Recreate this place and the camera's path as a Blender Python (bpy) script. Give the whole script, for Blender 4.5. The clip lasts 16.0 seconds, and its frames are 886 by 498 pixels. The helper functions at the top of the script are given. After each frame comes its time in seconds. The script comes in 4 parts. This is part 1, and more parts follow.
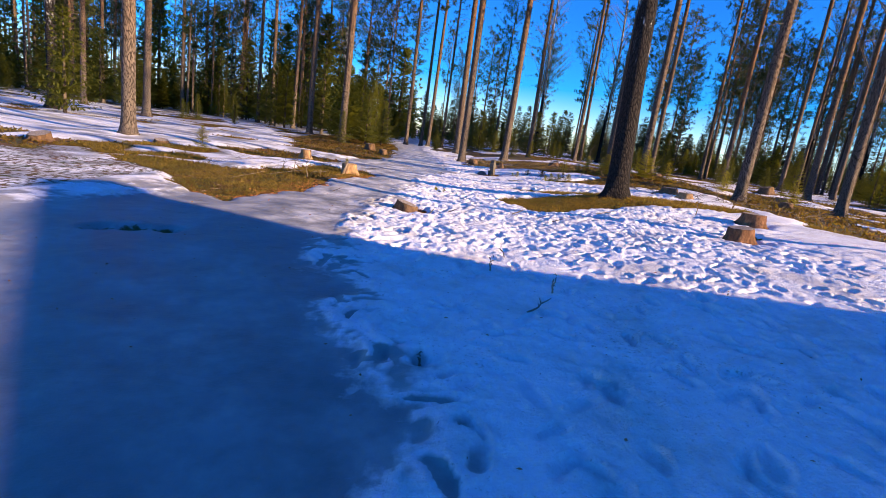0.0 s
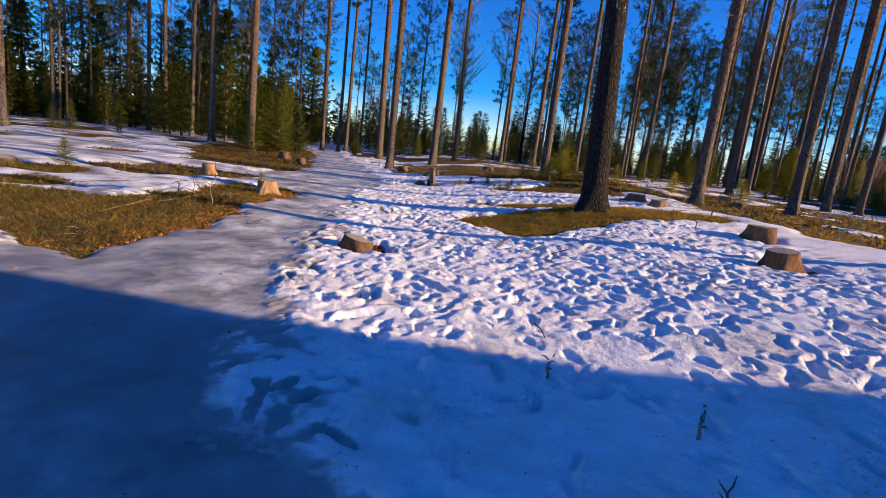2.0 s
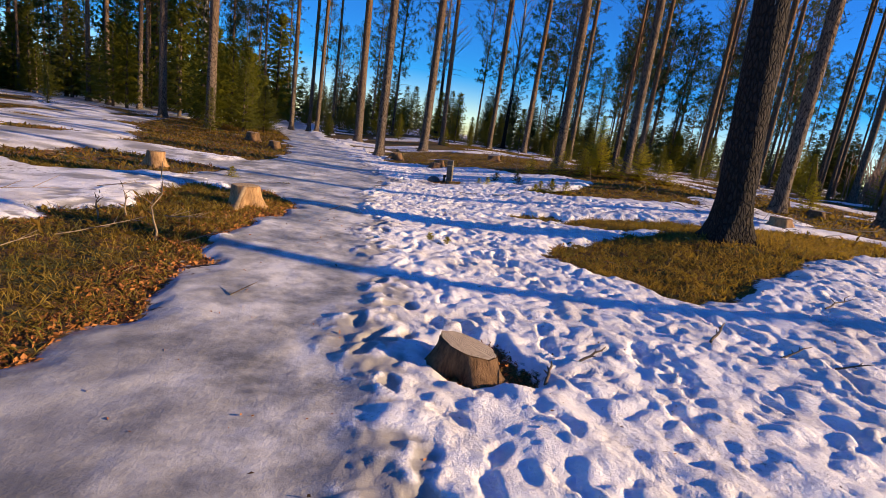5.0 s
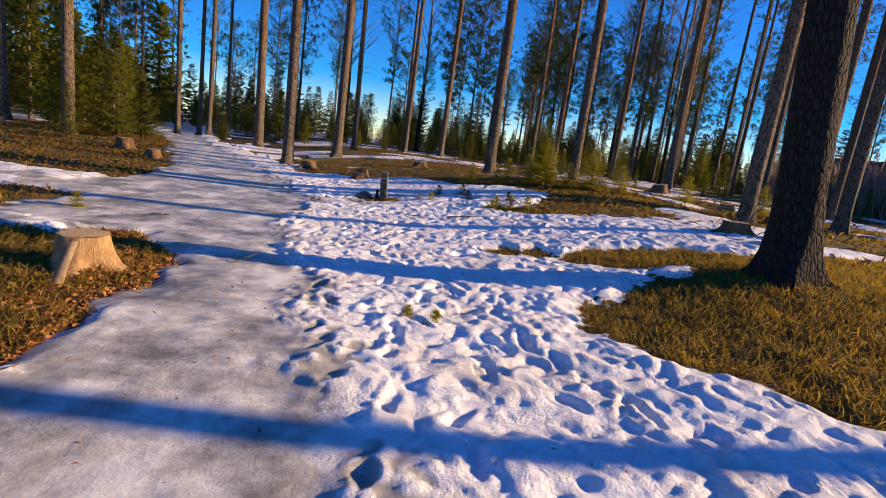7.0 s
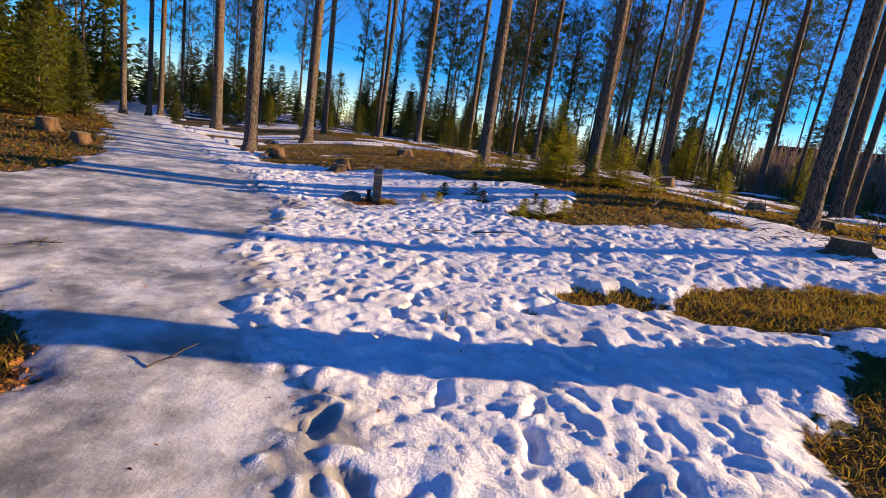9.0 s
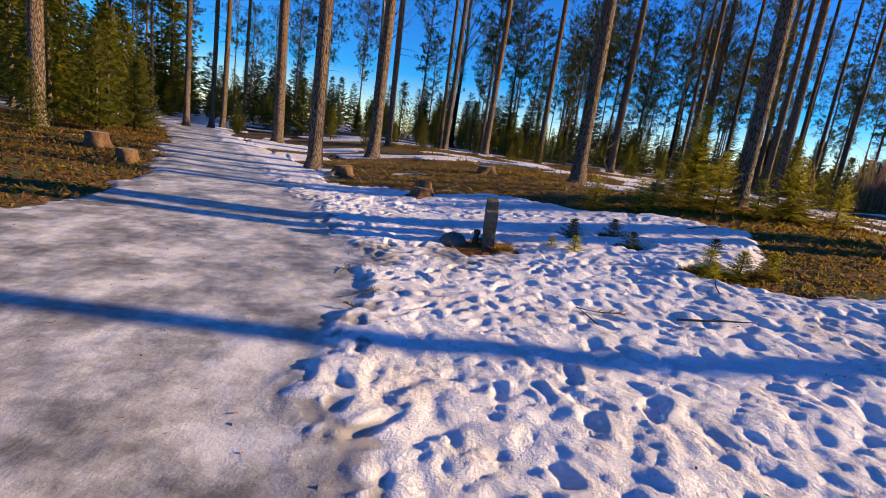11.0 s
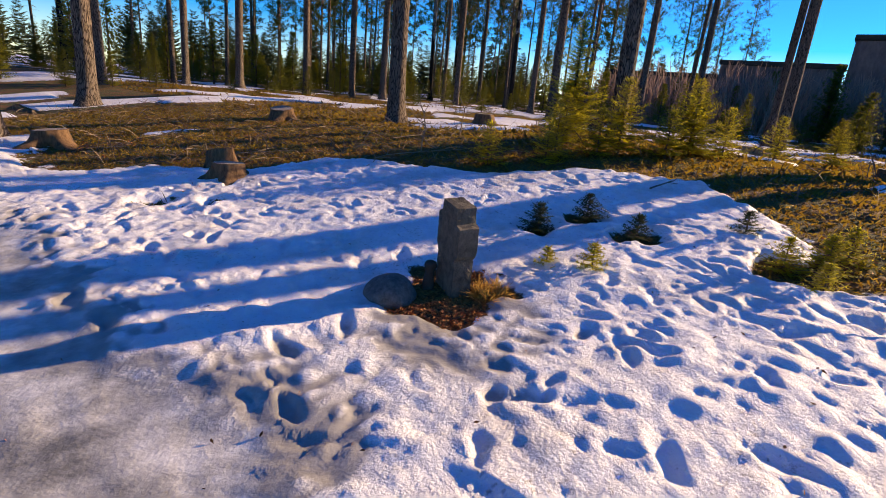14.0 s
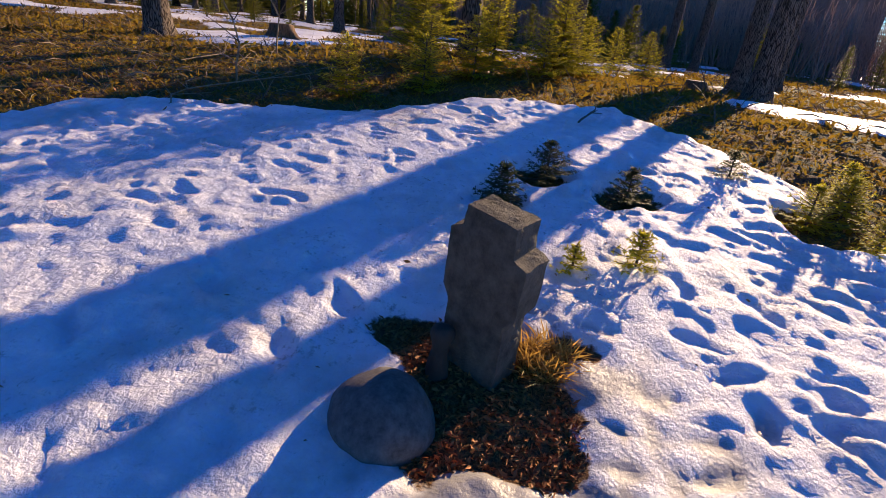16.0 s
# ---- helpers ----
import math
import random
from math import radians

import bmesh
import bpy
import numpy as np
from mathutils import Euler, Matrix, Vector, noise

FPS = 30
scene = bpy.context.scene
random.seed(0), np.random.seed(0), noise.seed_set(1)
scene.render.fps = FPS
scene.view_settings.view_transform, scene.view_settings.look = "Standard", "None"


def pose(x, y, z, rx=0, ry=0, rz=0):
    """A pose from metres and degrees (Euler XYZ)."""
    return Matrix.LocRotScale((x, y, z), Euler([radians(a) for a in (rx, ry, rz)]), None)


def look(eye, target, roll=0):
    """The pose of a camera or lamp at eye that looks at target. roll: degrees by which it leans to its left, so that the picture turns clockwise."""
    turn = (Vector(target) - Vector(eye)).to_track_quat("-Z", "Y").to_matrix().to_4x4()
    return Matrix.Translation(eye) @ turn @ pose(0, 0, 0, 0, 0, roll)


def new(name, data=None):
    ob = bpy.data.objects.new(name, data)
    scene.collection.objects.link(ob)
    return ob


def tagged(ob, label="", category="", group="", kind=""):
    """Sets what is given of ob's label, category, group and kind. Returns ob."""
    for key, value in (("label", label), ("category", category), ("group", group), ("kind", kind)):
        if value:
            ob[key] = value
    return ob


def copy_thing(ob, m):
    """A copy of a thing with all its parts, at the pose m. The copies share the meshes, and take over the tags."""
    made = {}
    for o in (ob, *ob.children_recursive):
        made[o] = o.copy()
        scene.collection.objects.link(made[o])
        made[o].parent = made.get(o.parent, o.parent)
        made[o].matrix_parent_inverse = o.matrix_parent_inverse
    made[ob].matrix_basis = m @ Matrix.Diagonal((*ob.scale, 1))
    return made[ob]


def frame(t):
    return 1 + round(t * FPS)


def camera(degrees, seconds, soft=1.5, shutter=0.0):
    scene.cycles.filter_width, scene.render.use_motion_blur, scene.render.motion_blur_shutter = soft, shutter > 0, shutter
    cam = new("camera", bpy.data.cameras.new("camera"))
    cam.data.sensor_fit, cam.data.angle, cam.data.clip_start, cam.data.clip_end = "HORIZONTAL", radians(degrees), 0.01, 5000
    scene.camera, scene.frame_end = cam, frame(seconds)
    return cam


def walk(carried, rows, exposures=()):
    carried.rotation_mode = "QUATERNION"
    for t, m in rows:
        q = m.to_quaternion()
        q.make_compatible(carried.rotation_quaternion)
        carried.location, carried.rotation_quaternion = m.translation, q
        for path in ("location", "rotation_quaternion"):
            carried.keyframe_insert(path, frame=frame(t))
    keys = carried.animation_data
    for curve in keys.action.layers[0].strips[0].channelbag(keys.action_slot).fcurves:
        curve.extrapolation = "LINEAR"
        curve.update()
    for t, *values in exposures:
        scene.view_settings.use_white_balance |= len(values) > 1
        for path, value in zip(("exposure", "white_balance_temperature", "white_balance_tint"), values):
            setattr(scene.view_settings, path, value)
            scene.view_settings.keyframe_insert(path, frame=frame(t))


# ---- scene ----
cam = camera(81.3, 16.0, soft=0.65)
METRES, EYE, TILT, LEAN, TURN = 21.1, 1.5, 0.0, 0.0, 0.0
ROWS = [
    (0.0, 0.0, 0.0, 0.0, 1.74, -12.66, -7.76),
    (0.5, -0.008, 0.0262, 0.0016, -1.92, -10.37, -6.77),
    (1.0, -0.0187, 0.0595, 0.0008, -4.73, -10.57, -6.77),
    (1.5, -0.0254, 0.086, 0.0002, -6.63, -11.61, -6.28),
    (2.0, -0.0346, 0.1209, 0.0003, -7.83, -11.24, -6.39),
    (2.5, -0.0425, 0.1498, 0.0003, -7.79, -10.99, -6.88),
    (3.0, -0.0504, 0.1851, -0.0009, -6.93, -11.32, -8.2),
    (5.5, -0.0882, 0.3473, -0.0008, -13.88, -12.82, -7.7),
    (6.0, -0.0892, 0.3833, -0.0018, -16.59, -12.04, -7.55),
    (6.5, -0.0911, 0.4116, 0.0, -20.03, -10.83, -7.06),
    (7.0, -0.0869, 0.444, -0.0015, -22.3, -11.25, -7.39),
    (7.5, -0.0866, 0.4732, -0.0011, -26.25, -12.21, -8.76),
    (8.0, -0.0809, 0.5044, -0.003, -27.46, -12.17, -8.53),
    (8.5, -0.0811, 0.5384, -0.0022, -27.65, -12.32, -8.45),
    (9.0, -0.075, 0.5697, -0.0033, -25.94, -12.44, -8.09),
    (9.5, -0.0739, 0.6042, -0.0036, -23.84, -12.34, -8.12),
    (10.0, -0.0705, 0.6349, -0.0043, -19.81, -11.97, -7.84),
    (12.5, -0.0679, 0.7958, -0.0027, -26.1, -13.6, -8.51),
    (13.0, -0.0628, 0.8204, -0.0025, -33.95, -15.38, -8.58),
    (13.5, -0.0537, 0.8527, -0.0043, -41.65, -16.14, -6.71),
    (14.0, -0.0521, 0.8807, -0.0037, -47.77, -16.89, -4.97),
    (14.5, -0.0441, 0.907, -0.0053, -53.45, -17.15, -4.32),
    (15.0, -0.0354, 0.9317, -0.0065, -59.34, -17.66, -5.65),
    (15.5, -0.0244, 0.9501, -0.0074, -65.92, -19.02, -6.2),
    (16.0, -0.0043, 0.9696, -0.0111, -72.33, -23.42, -5.69),
]
walk(cam, [(t, pose(0, 0, EYE, TILT, LEAN, TURN) @ pose(METRES * x, METRES * y, METRES * z, 90 + pitch, roll, yaw)) for t, x, y, z, yaw, pitch, roll in ROWS], [(0.0, 1.12, 7150, 22), (1.0, 0.86, 7150, 22), (2.0, 0.70, 7300, 22), (5.5, 0.70, 8000, 19), (9.0, 0.90, 8100, 18), (10.0, 0.80, 8000, 18), (12.5, 0.78, 8100, 18), (14.5, 0.92, 8000, 19), (16.0, 0.84, 7500, 21)])

# ---- world, sun, exposure ----
SUN = Vector((0.94, -0.34, 0)).normalized() * math.cos(radians(16.5)) + Vector((0, 0, math.sin(radians(16.5))))
world = bpy.data.worlds.new("world")
scene.world = world
world.use_nodes = True
wn = world.node_tree
sky = wn.nodes.new("ShaderNodeTexSky")
sky.sky_type = "NISHITA"
sky.sun_disc = False
sky.sun_elevation = radians(16.5)
sky.sun_rotation = math.atan2(SUN.x, SUN.y)
sky.altitude = 900
sky.air_density, sky.dust_density, sky.ozone_density = 1.0, 0.0, 4.5
deep = wn.nodes.new("ShaderNodeHueSaturation")
deep.inputs["Hue"].default_value = 0.5205
deep.inputs["Saturation"].default_value = 1.6
wn.links.new(sky.outputs[0], deep.inputs["Color"])
wn.links.new(deep.outputs[0], wn.nodes["Background"].inputs[0])
wn.nodes["Background"].inputs[1].default_value = 0.137
sun = new("sun", bpy.data.lights.new("sun", "SUN"))
sun.data.energy, sun.data.angle, sun.data.color = 5.0, radians(0.53), (1.0, 0.81, 0.53)
sun.matrix_world = look(SUN * 60, (0, 0, 0))


# ---- materials ----
class Nodes:
    """Short hand for building one node material."""

    def __init__(self, name):
        self.mat = bpy.data.materials.new(name)
        self.mat.use_nodes = True
        self.tree = self.mat.node_tree
        self.bsdf = self.tree.nodes["Principled BSDF"]

    def put(self, socket, value):
        if isinstance(value, bpy.types.NodeSocket):
            self.tree.links.new(value, socket)
        elif isinstance(value, tuple) and len(value) == 3 and socket.type == "RGBA":
            socket.default_value = (*value, 1)
        elif socket.type == "RGBA" and isinstance(value, (int, float)):
            socket.default_value = (value, value, value, 1)
        else:
            socket.default_value = value

    def node(self, kind, **sockets):
        n = self.tree.nodes.new(kind)
        for key, value in sockets.items():
            self.put(n.inputs[key], value)
        return n

    def coords(self, sx=1, sy=1, sz=1):
        c = self.node("ShaderNodeTexCoord")
        m = self.node("ShaderNodeMapping", Vector=c.outputs["Object"])
        m.inputs["Scale"].default_value = (sx, sy, sz)
        return m.outputs[0]

    def noise(self, vec, scale, detail=4.0, rough=0.6):
        n = self.node("ShaderNodeTexNoise", Vector=vec, Scale=scale, Detail=detail, Roughness=rough)
        return n.outputs[0]

    def cells(self, vec, scale, feature="F1"):
        n = self.tree.nodes.new("ShaderNodeTexVoronoi")
        n.feature = feature
        self.put(n.inputs["Vector"], vec)
        self.put(n.inputs["Scale"], scale)
        return n.outputs["Distance"]

    def ramp(self, fac, *stops):
        n = self.node("ShaderNodeValToRGB", Fac=fac)
        el = n.color_ramp.elements
        while len(el) < len(stops):
            el.new(0.5)
        for e, (p, c) in zip(el, stops):
            e.position, e.color = p, (*c, 1) if isinstance(c, tuple) else (c, c, c, 1)
        return n.outputs[0]

    def mix(self, fac, a, b, blend="MIX"):
        n = self.tree.nodes.new("ShaderNodeMix")
        n.data_type, n.blend_type = "RGBA", blend
        self.put(n.inputs[0], fac)
        self.put(n.inputs[6], a)
        self.put(n.inputs[7], b)
        return n.outputs[2]

    def math(self, op, a, b=0.5):
        n = self.tree.nodes.new("ShaderNodeMath")
        n.operation = op
        self.put(n.inputs[0], a)
        self.put(n.inputs[1], b)
        return n.outputs[0]

    def attr(self, name):
        n = self.tree.nodes.new("ShaderNodeAttribute")
        n.attribute_name = name
        return n.outputs["Fac"]

    def height(self):
        c = self.node("ShaderNodeTexCoord")
        return self.node("ShaderNodeSeparateXYZ", Vector=c.outputs["Object"]).outputs[2]

    def island(self):
        return self.tree.nodes.new("ShaderNodeNewGeometry").outputs["Random Per Island"]

    def thing_random(self):
        return self.tree.nodes.new("ShaderNodeObjectInfo").outputs["Random"]

    def bump(self, height, strength=0.5, distance=0.01):
        n = self.node("ShaderNodeBump", Height=height, Strength=strength, Distance=distance)
        return n.outputs[0]

    def done(self, color, rough=0.8, normal=None, spec=0.3):
        self.put(self.bsdf.inputs["Base Color"], color)
        self.put(self.bsdf.inputs["Roughness"], rough)
        self.put(self.bsdf.inputs["Specular IOR Level"], spec)
        if normal is not None:
            self.put(self.bsdf.inputs["Normal"], normal)
        return self.mat


def ground_material():
    n = Nodes("snow_ice_and_moss")
    v = n.coords()
    snow, ice = n.attr("snow"), n.attr("ice")
    fine, broad, grit = n.noise(v, 9, 6), n.noise(v, 0.9, 4), n.noise(v, 60, 4, 0.7)
    # forest floor: needle litter, moss and bare peat
    litter = n.ramp(grit, (0.3, (0.025, 0.012, 0.005)), (0.5, (0.13, 0.058, 0.018)), (0.72, (0.34, 0.155, 0.05)))
    moss = n.ramp(grit, (0.3, (0.016, 0.018, 0.004)), (0.55, (0.075, 0.078, 0.014)), (0.8, (0.20, 0.18, 0.035)))
    floor = n.mix(n.math("MULTIPLY", n.ramp(n.noise(v, 2.2, 5), (0.42, 0.0), (0.58, 1.0)), n.math("SUBTRACT", 1.0, n.attr("litter"))), litter, moss)
    # old snow with dirt specks
    clean = n.mix(n.ramp(fine, (0.35, 0.0), (0.7, 1.0)), (0.80, 0.80, 0.82), (0.90, 0.90, 0.905))
    dirt = n.ramp(n.math("ADD", n.math("MULTIPLY", n.noise(v, 26, 6, 0.75), 0.7), n.math("MULTIPLY", broad, 0.3)), (0.56, 0.0), (0.66, 1.0))
    white = n.mix(n.math("MULTIPLY", dirt, 0.75), clean, (0.22, 0.17, 0.12))
    stain = n.ramp(n.noise(v, 1.3, 7, 0.7), (0.48, 0.0), (0.68, 1.0))
    white = n.mix(n.math("MULTIPLY", stain, 0.6), white, n.mix(fine, (0.40, 0.34, 0.28), (0.66, 0.60, 0.53)))
    # trodden, half-melted ice
    cloud = n.noise(v, 1.7, 7, 0.62)
    icecol = n.ramp(n.math("ADD", n.math("MULTIPLY", cloud, 0.75), n.math("MULTIPLY", fine, 0.25)), (0.38, (0.17, 0.167, 0.155)), (0.49, (0.41, 0.40, 0.378)), (0.60, (0.72, 0.712, 0.685)))
    icecol = n.mix(n.math("MULTIPLY", n.ramp(n.noise(v, 45, 5, 0.75), (0.62, 0.0), (0.72, 1.0)), 0.6), icecol, (0.12, 0.09, 0.06))
    # ice greyer to the left; shade by the start is put into its colour
    icecol = n.mix(n.math("MULTIPLY", n.attr("ice_grey_shade"), n.ramp(n.noise(v, 0.8, 4), (0.3, 1.0), (0.7, 0.55))), icecol, n.mix(cloud, (0.10, 0.10, 0.105), (0.30, 0.30, 0.31)))
    edge = n.math("ADD", snow, n.math("MULTIPLY", n.math("SUBTRACT", fine, 0.5), 0.9))
    iedge = n.math("ADD", ice, n.math("MULTIPLY", n.math("SUBTRACT", fine, 0.5), 0.8))
    isn = n.ramp(edge, (0.44, 0.0), (0.54, 1.0))
    isi = n.ramp(iedge, (0.35, 0.0), (0.65, 1.0))
    melt = n.ramp(n.math("ADD", n.attr("slush"), n.math("MULTIPLY", n.math("SUBTRACT", fine, 0.5), 0.5)), (0.34, 0.0), (0.62, 1.0))
    white = n.mix(melt, white, n.mix(fine, (0.20, 0.19, 0.175), (0.46, 0.44, 0.41)))
    col = n.mix(isn, floor, n.mix(isi, white, icecol))
    frozen = n.math("MULTIPLY", isn, n.math("MAXIMUM", isi, melt))
    rough_ice = n.ramp(cloud, (0.4, 0.30), (0.6, 0.55))
    rough = n.mix(frozen, n.mix(isn, 0.95, 0.62), rough_ice)
    relief = n.math("ADD", n.math("MULTIPLY", n.noise(v, 24, 6, 0.65), 0.75), n.math("MULTIPLY", grit, 0.35))
    normal = n.node("ShaderNodeBump", Height=relief, Distance=0.026, Strength=n.mix(frozen, n.mix(isn, 1.0, 1.0), 0.32))
    return n.done(col, rough, normal.outputs[0], 0.35)


def pine_bark():
    n = Nodes("pine_bark")
    v = n.coords(1, 1, 0.28)
    plates = n.cells(v, 16, "DISTANCE_TO_EDGE")
    grain = n.noise(n.coords(1, 1, 0.3), 40, 5, 0.7)
    crack = n.ramp(plates, (0.02, 0.0), (0.16, 1.0))
    lower = n.mix(grain, (0.085, 0.06, 0.045), (0.38, 0.30, 0.235))
    upper = n.mix(grain, (0.17, 0.085, 0.04), (0.42, 0.22, 0.10))
    z = n.math("ADD", n.height(), n.math("MULTIPLY", n.noise(v, 0.8), 5.0))
    body = n.mix(n.ramp(n.math("DIVIDE", z, 24.0), (0.18, 0.0), (0.52, 1.0)), lower, upper)
    lichen = n.ramp(n.noise(v, 5, 5, 0.7), (0.58, 0.0), (0.7, 1.0))
    body = n.mix(n.math("MULTIPLY", lichen, 0.45), body, (0.30, 0.31, 0.25))
    body = n.mix(n.math("MULTIPLY", n.thing_random(), 0.5), body, n.mix(0.5, body, (0.10, 0.075, 0.06)))
    col = n.mix(crack, (0.03, 0.02, 0.015), body)
    h = n.math("ADD", crack, n.math("MULTIPLY", grain, 0.5))
    return n.done(col, 0.92, n.bump(h, 0.9, 0.03), 0.2)


def birch_bark():
    n = Nodes("old_birch_bark")
    v = n.coords(1, 1, 0.32)
    plates = n.cells(v, 22, "DISTANCE_TO_EDGE")
    grain = n.noise(n.coords(1, 1, 0.35), 34, 6, 0.7)
    crack = n.ramp(plates, (0.03, 0.0), (0.2, 1.0))
    dark = n.mix(grain, (0.010, 0.008, 0.007), (0.065, 0.05, 0.04))
    white = n.mix(n.noise(n.coords(1, 1, 6), 7, 4), (0.38, 0.35, 0.31), (0.72, 0.69, 0.64))
    z = n.math("DIVIDE", n.height(), 10.0)
    where = n.math("ADD", n.math("MULTIPLY", z, 0.55), n.math("MULTIPLY", n.noise(v, 5, 5, 0.65), 0.9))
    col = n.mix(n.ramp(where, (0.74, 0.0), (0.80, 1.0)), dark, white)
    col = n.mix(crack, (0.015, 0.012, 0.01), col)
    return n.done(col, 0.9, n.bump(n.math("ADD", crack, grain), 1.0, 0.035), 0.2)


def needles(name, dark, light, glow, through_light=0.5, patch=None):
    n = Nodes(name)
    col = n.mix(n.island(), dark, light)
    if patch:
        v = n.coords()
        where = n.math("ADD", n.math("MULTIPLY", n.noise(v, 0.9, 4), 0.55), n.math("MULTIPLY", n.noise(v, 5.0, 4), 0.45))
        col = n.mix(n.ramp(where, (0.44, 0.0), (0.56, 1.0)), col, n.mix(n.island(), (0.055, 0.040, 0.009), patch))
    col = n.mix(n.math("MULTIPLY", n.thing_random(), 0.4), col, n.mix(0.5, col, (0.06, 0.06, 0.015)))
    n.done(col, 0.6, None, 0.25)
    back = n.node("ShaderNodeBsdfTranslucent", Color=n.mix(0.5, col, glow))
    both = n.node("ShaderNodeMixShader", Fac=through_light)
    n.tree.links.new(n.bsdf.outputs[0], both.inputs[1])
    n.tree.links.new(back.outputs[0], both.inputs[2])
    n.tree.links.new(both.outputs[0], n.tree.nodes["Material Output"].inputs[0])
    return n.mat


def plain(name, a, b, scale=8.0, rough=0.85, bump=0.5, depth=0.01, stretch=1.0, per_island=False):
    n = Nodes(name)
    v = n.coords(1, 1, stretch)
    t = n.math("ADD", n.math("MULTIPLY", n.noise(v, scale, 6, 0.7), 0.65), n.math("MULTIPLY", n.noise(v, scale * 0.17, 3), 0.35))
    col = n.mix(n.ramp(t, (0.34, 0.0), (0.66, 1.0)), a, b)
    if per_island:
        col = n.mix(n.island(), n.mix(0.7, col, a), n.mix(0.7, col, b))
    return n.done(col, rough, n.bump(n.noise(v, scale * 3, 6, 0.7), bump, depth), 0.3)


def cut_wood(name, a, b, ring):
    n = Nodes(name)
    c = n.node("ShaderNodeTexCoord")
    w = n.tree.nodes.new("ShaderNodeTexWave")
    w.wave_type, w.rings_direction = "RINGS", "Z"
    n.put(w.inputs["Vector"], c.outputs["Object"])
    n.put(w.inputs["Scale"], ring)
    n.put(w.inputs["Distortion"], 2.2)
    n.put(w.inputs["Detail"], 3.0)
    rad = n.noise(n.coords(), 30, 5)
    col = n.mix(w.outputs["Fac"], a, b)
    col = n.mix(n.ramp(rad, (0.5, 0.0), (0.7, 0.6)), col, (0.09, 0.065, 0.05))
    return n.done(col, 0.8, n.bump(w.outputs["Fac"], 0.4, 0.006), 0.2)


GROUND = ground_material()
PINE, BIRCH = pine_bark(), birch_bark()
PINE_NEEDLE = needles("pine_needles", (0.020, 0.036, 0.014), (0.065, 0.09, 0.032), (0.09, 0.12, 0.02))
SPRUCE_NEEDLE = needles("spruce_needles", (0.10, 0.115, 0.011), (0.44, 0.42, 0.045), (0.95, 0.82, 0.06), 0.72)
# darker copy of the spruce needles, with shade put into the colour
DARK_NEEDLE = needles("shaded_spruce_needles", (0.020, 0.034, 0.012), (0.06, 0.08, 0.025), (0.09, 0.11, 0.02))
TWIG = plain("grey_brown_twig", (0.05, 0.035, 0.028), (0.17, 0.125, 0.09), 30)
DEADTWIG = plain("pale_dead_twig", (0.16, 0.11, 0.07), (0.38, 0.28, 0.18), 30)
GRASS = needles("dry_grass", (0.10, 0.066, 0.010), (0.48, 0.30, 0.055), (0.46, 0.28, 0.035), 0.5, (0.20, 0.19, 0.03))
STRAW = needles("straw", (0.26, 0.13, 0.03), (0.60, 0.36, 0.10), (0.55, 0.32, 0.06))
UNDER_NEEDLE = needles("undergrowth_needles", (0.045, 0.058, 0.009), (0.16, 0.165, 0.024), (0.36, 0.34, 0.03), 0.5)
HEATH = needles("blueberry_and_moss", (0.06, 0.040, 0.008), (0.31, 0.205, 0.028), (0.34, 0.22, 0.02), 0.5, (0.25, 0.085, 0.025))
LEAF = plain("fallen_leaves", (0.14, 0.045, 0.012), (0.46, 0.18, 0.05), 4, 0.7, 0.0, 0.001, 1, True)
STUMP_BARK = plain("stump_bark", (0.04, 0.02, 0.010), (0.27, 0.155, 0.08), 26, 0.92, 1.0, 0.03, 0.25)
FRESH_BARK = plain("torn_stump_wood", (0.16, 0.075, 0.03), (0.52, 0.32, 0.16), 22, 0.85, 0.8, 0.02, 0.3)
RED_BARK = plain("red_brown_stump_bark", (0.06, 0.025, 0.012), (0.36, 0.17, 0.08), 24, 0.92, 1.0, 0.03, 0.25)
CUT_GREY = cut_wood("weathered_cut_wood", (0.20, 0.155, 0.12), (0.44, 0.37, 0.30), 24)
CUT_FRESH = cut_wood("fresh_cut_wood", (0.40, 0.25, 0.12), (0.62, 0.45, 0.26), 20)
STONE = plain("rough_grey_stone", (0.055, 0.046, 0.034), (0.20, 0.17, 0.125), 14, 0.9, 0.9, 0.02)
BOULDER = plain("speckled_boulder", (0.06, 0.054, 0.048), (0.19, 0.175, 0.16), 34, 0.7, 0.5, 0.01)
CONCRETE = plain("stained_old_concrete", (0.09, 0.062, 0.054), (0.28, 0.205, 0.175), 2.2, 0.9, 0.5, 0.02, 0.4)
COPING = plain("dark_mossy_concrete", (0.03, 0.025, 0.02), (0.08, 0.07, 0.055), 3, 0.95, 0.6, 0.02)
BRUSH = plain("bare_shrub_twigs", (0.20, 0.12, 0.09), (0.46, 0.30, 0.22), 10, 0.85, 0.0)


# ---- shape of the land ----
def ease(a, b, x):
    k = np.clip((x - a) / (b - a), 0, 1)
    return k * k * (3 - 2 * k)


def vnoise(x, y, s, seed=0):
    """Smooth value noise between -1 and 1, cells of s metres."""
    x, y = np.asarray(x, float) / s + 31.7 * seed, np.asarray(y, float) / s - 17.3 * seed
    ix, iy = np.floor(x), np.floor(y)
    fx, fy = x - ix, y - iy
    fx, fy = fx * fx * (3 - 2 * fx), fy * fy * (3 - 2 * fy)

    def h(a, b):
        k = np.sin(a * 127.1 + b * 311.7 + seed * 74.7) * 43758.5453
        return (k - np.floor(k)) * 2 - 1

    return (h(ix, iy) * (1 - fx) + h(ix + 1, iy) * fx) * (1 - fy) + (h(ix, iy + 1) * (1 - fx) + h(ix + 1, iy + 1) * fx) * fy


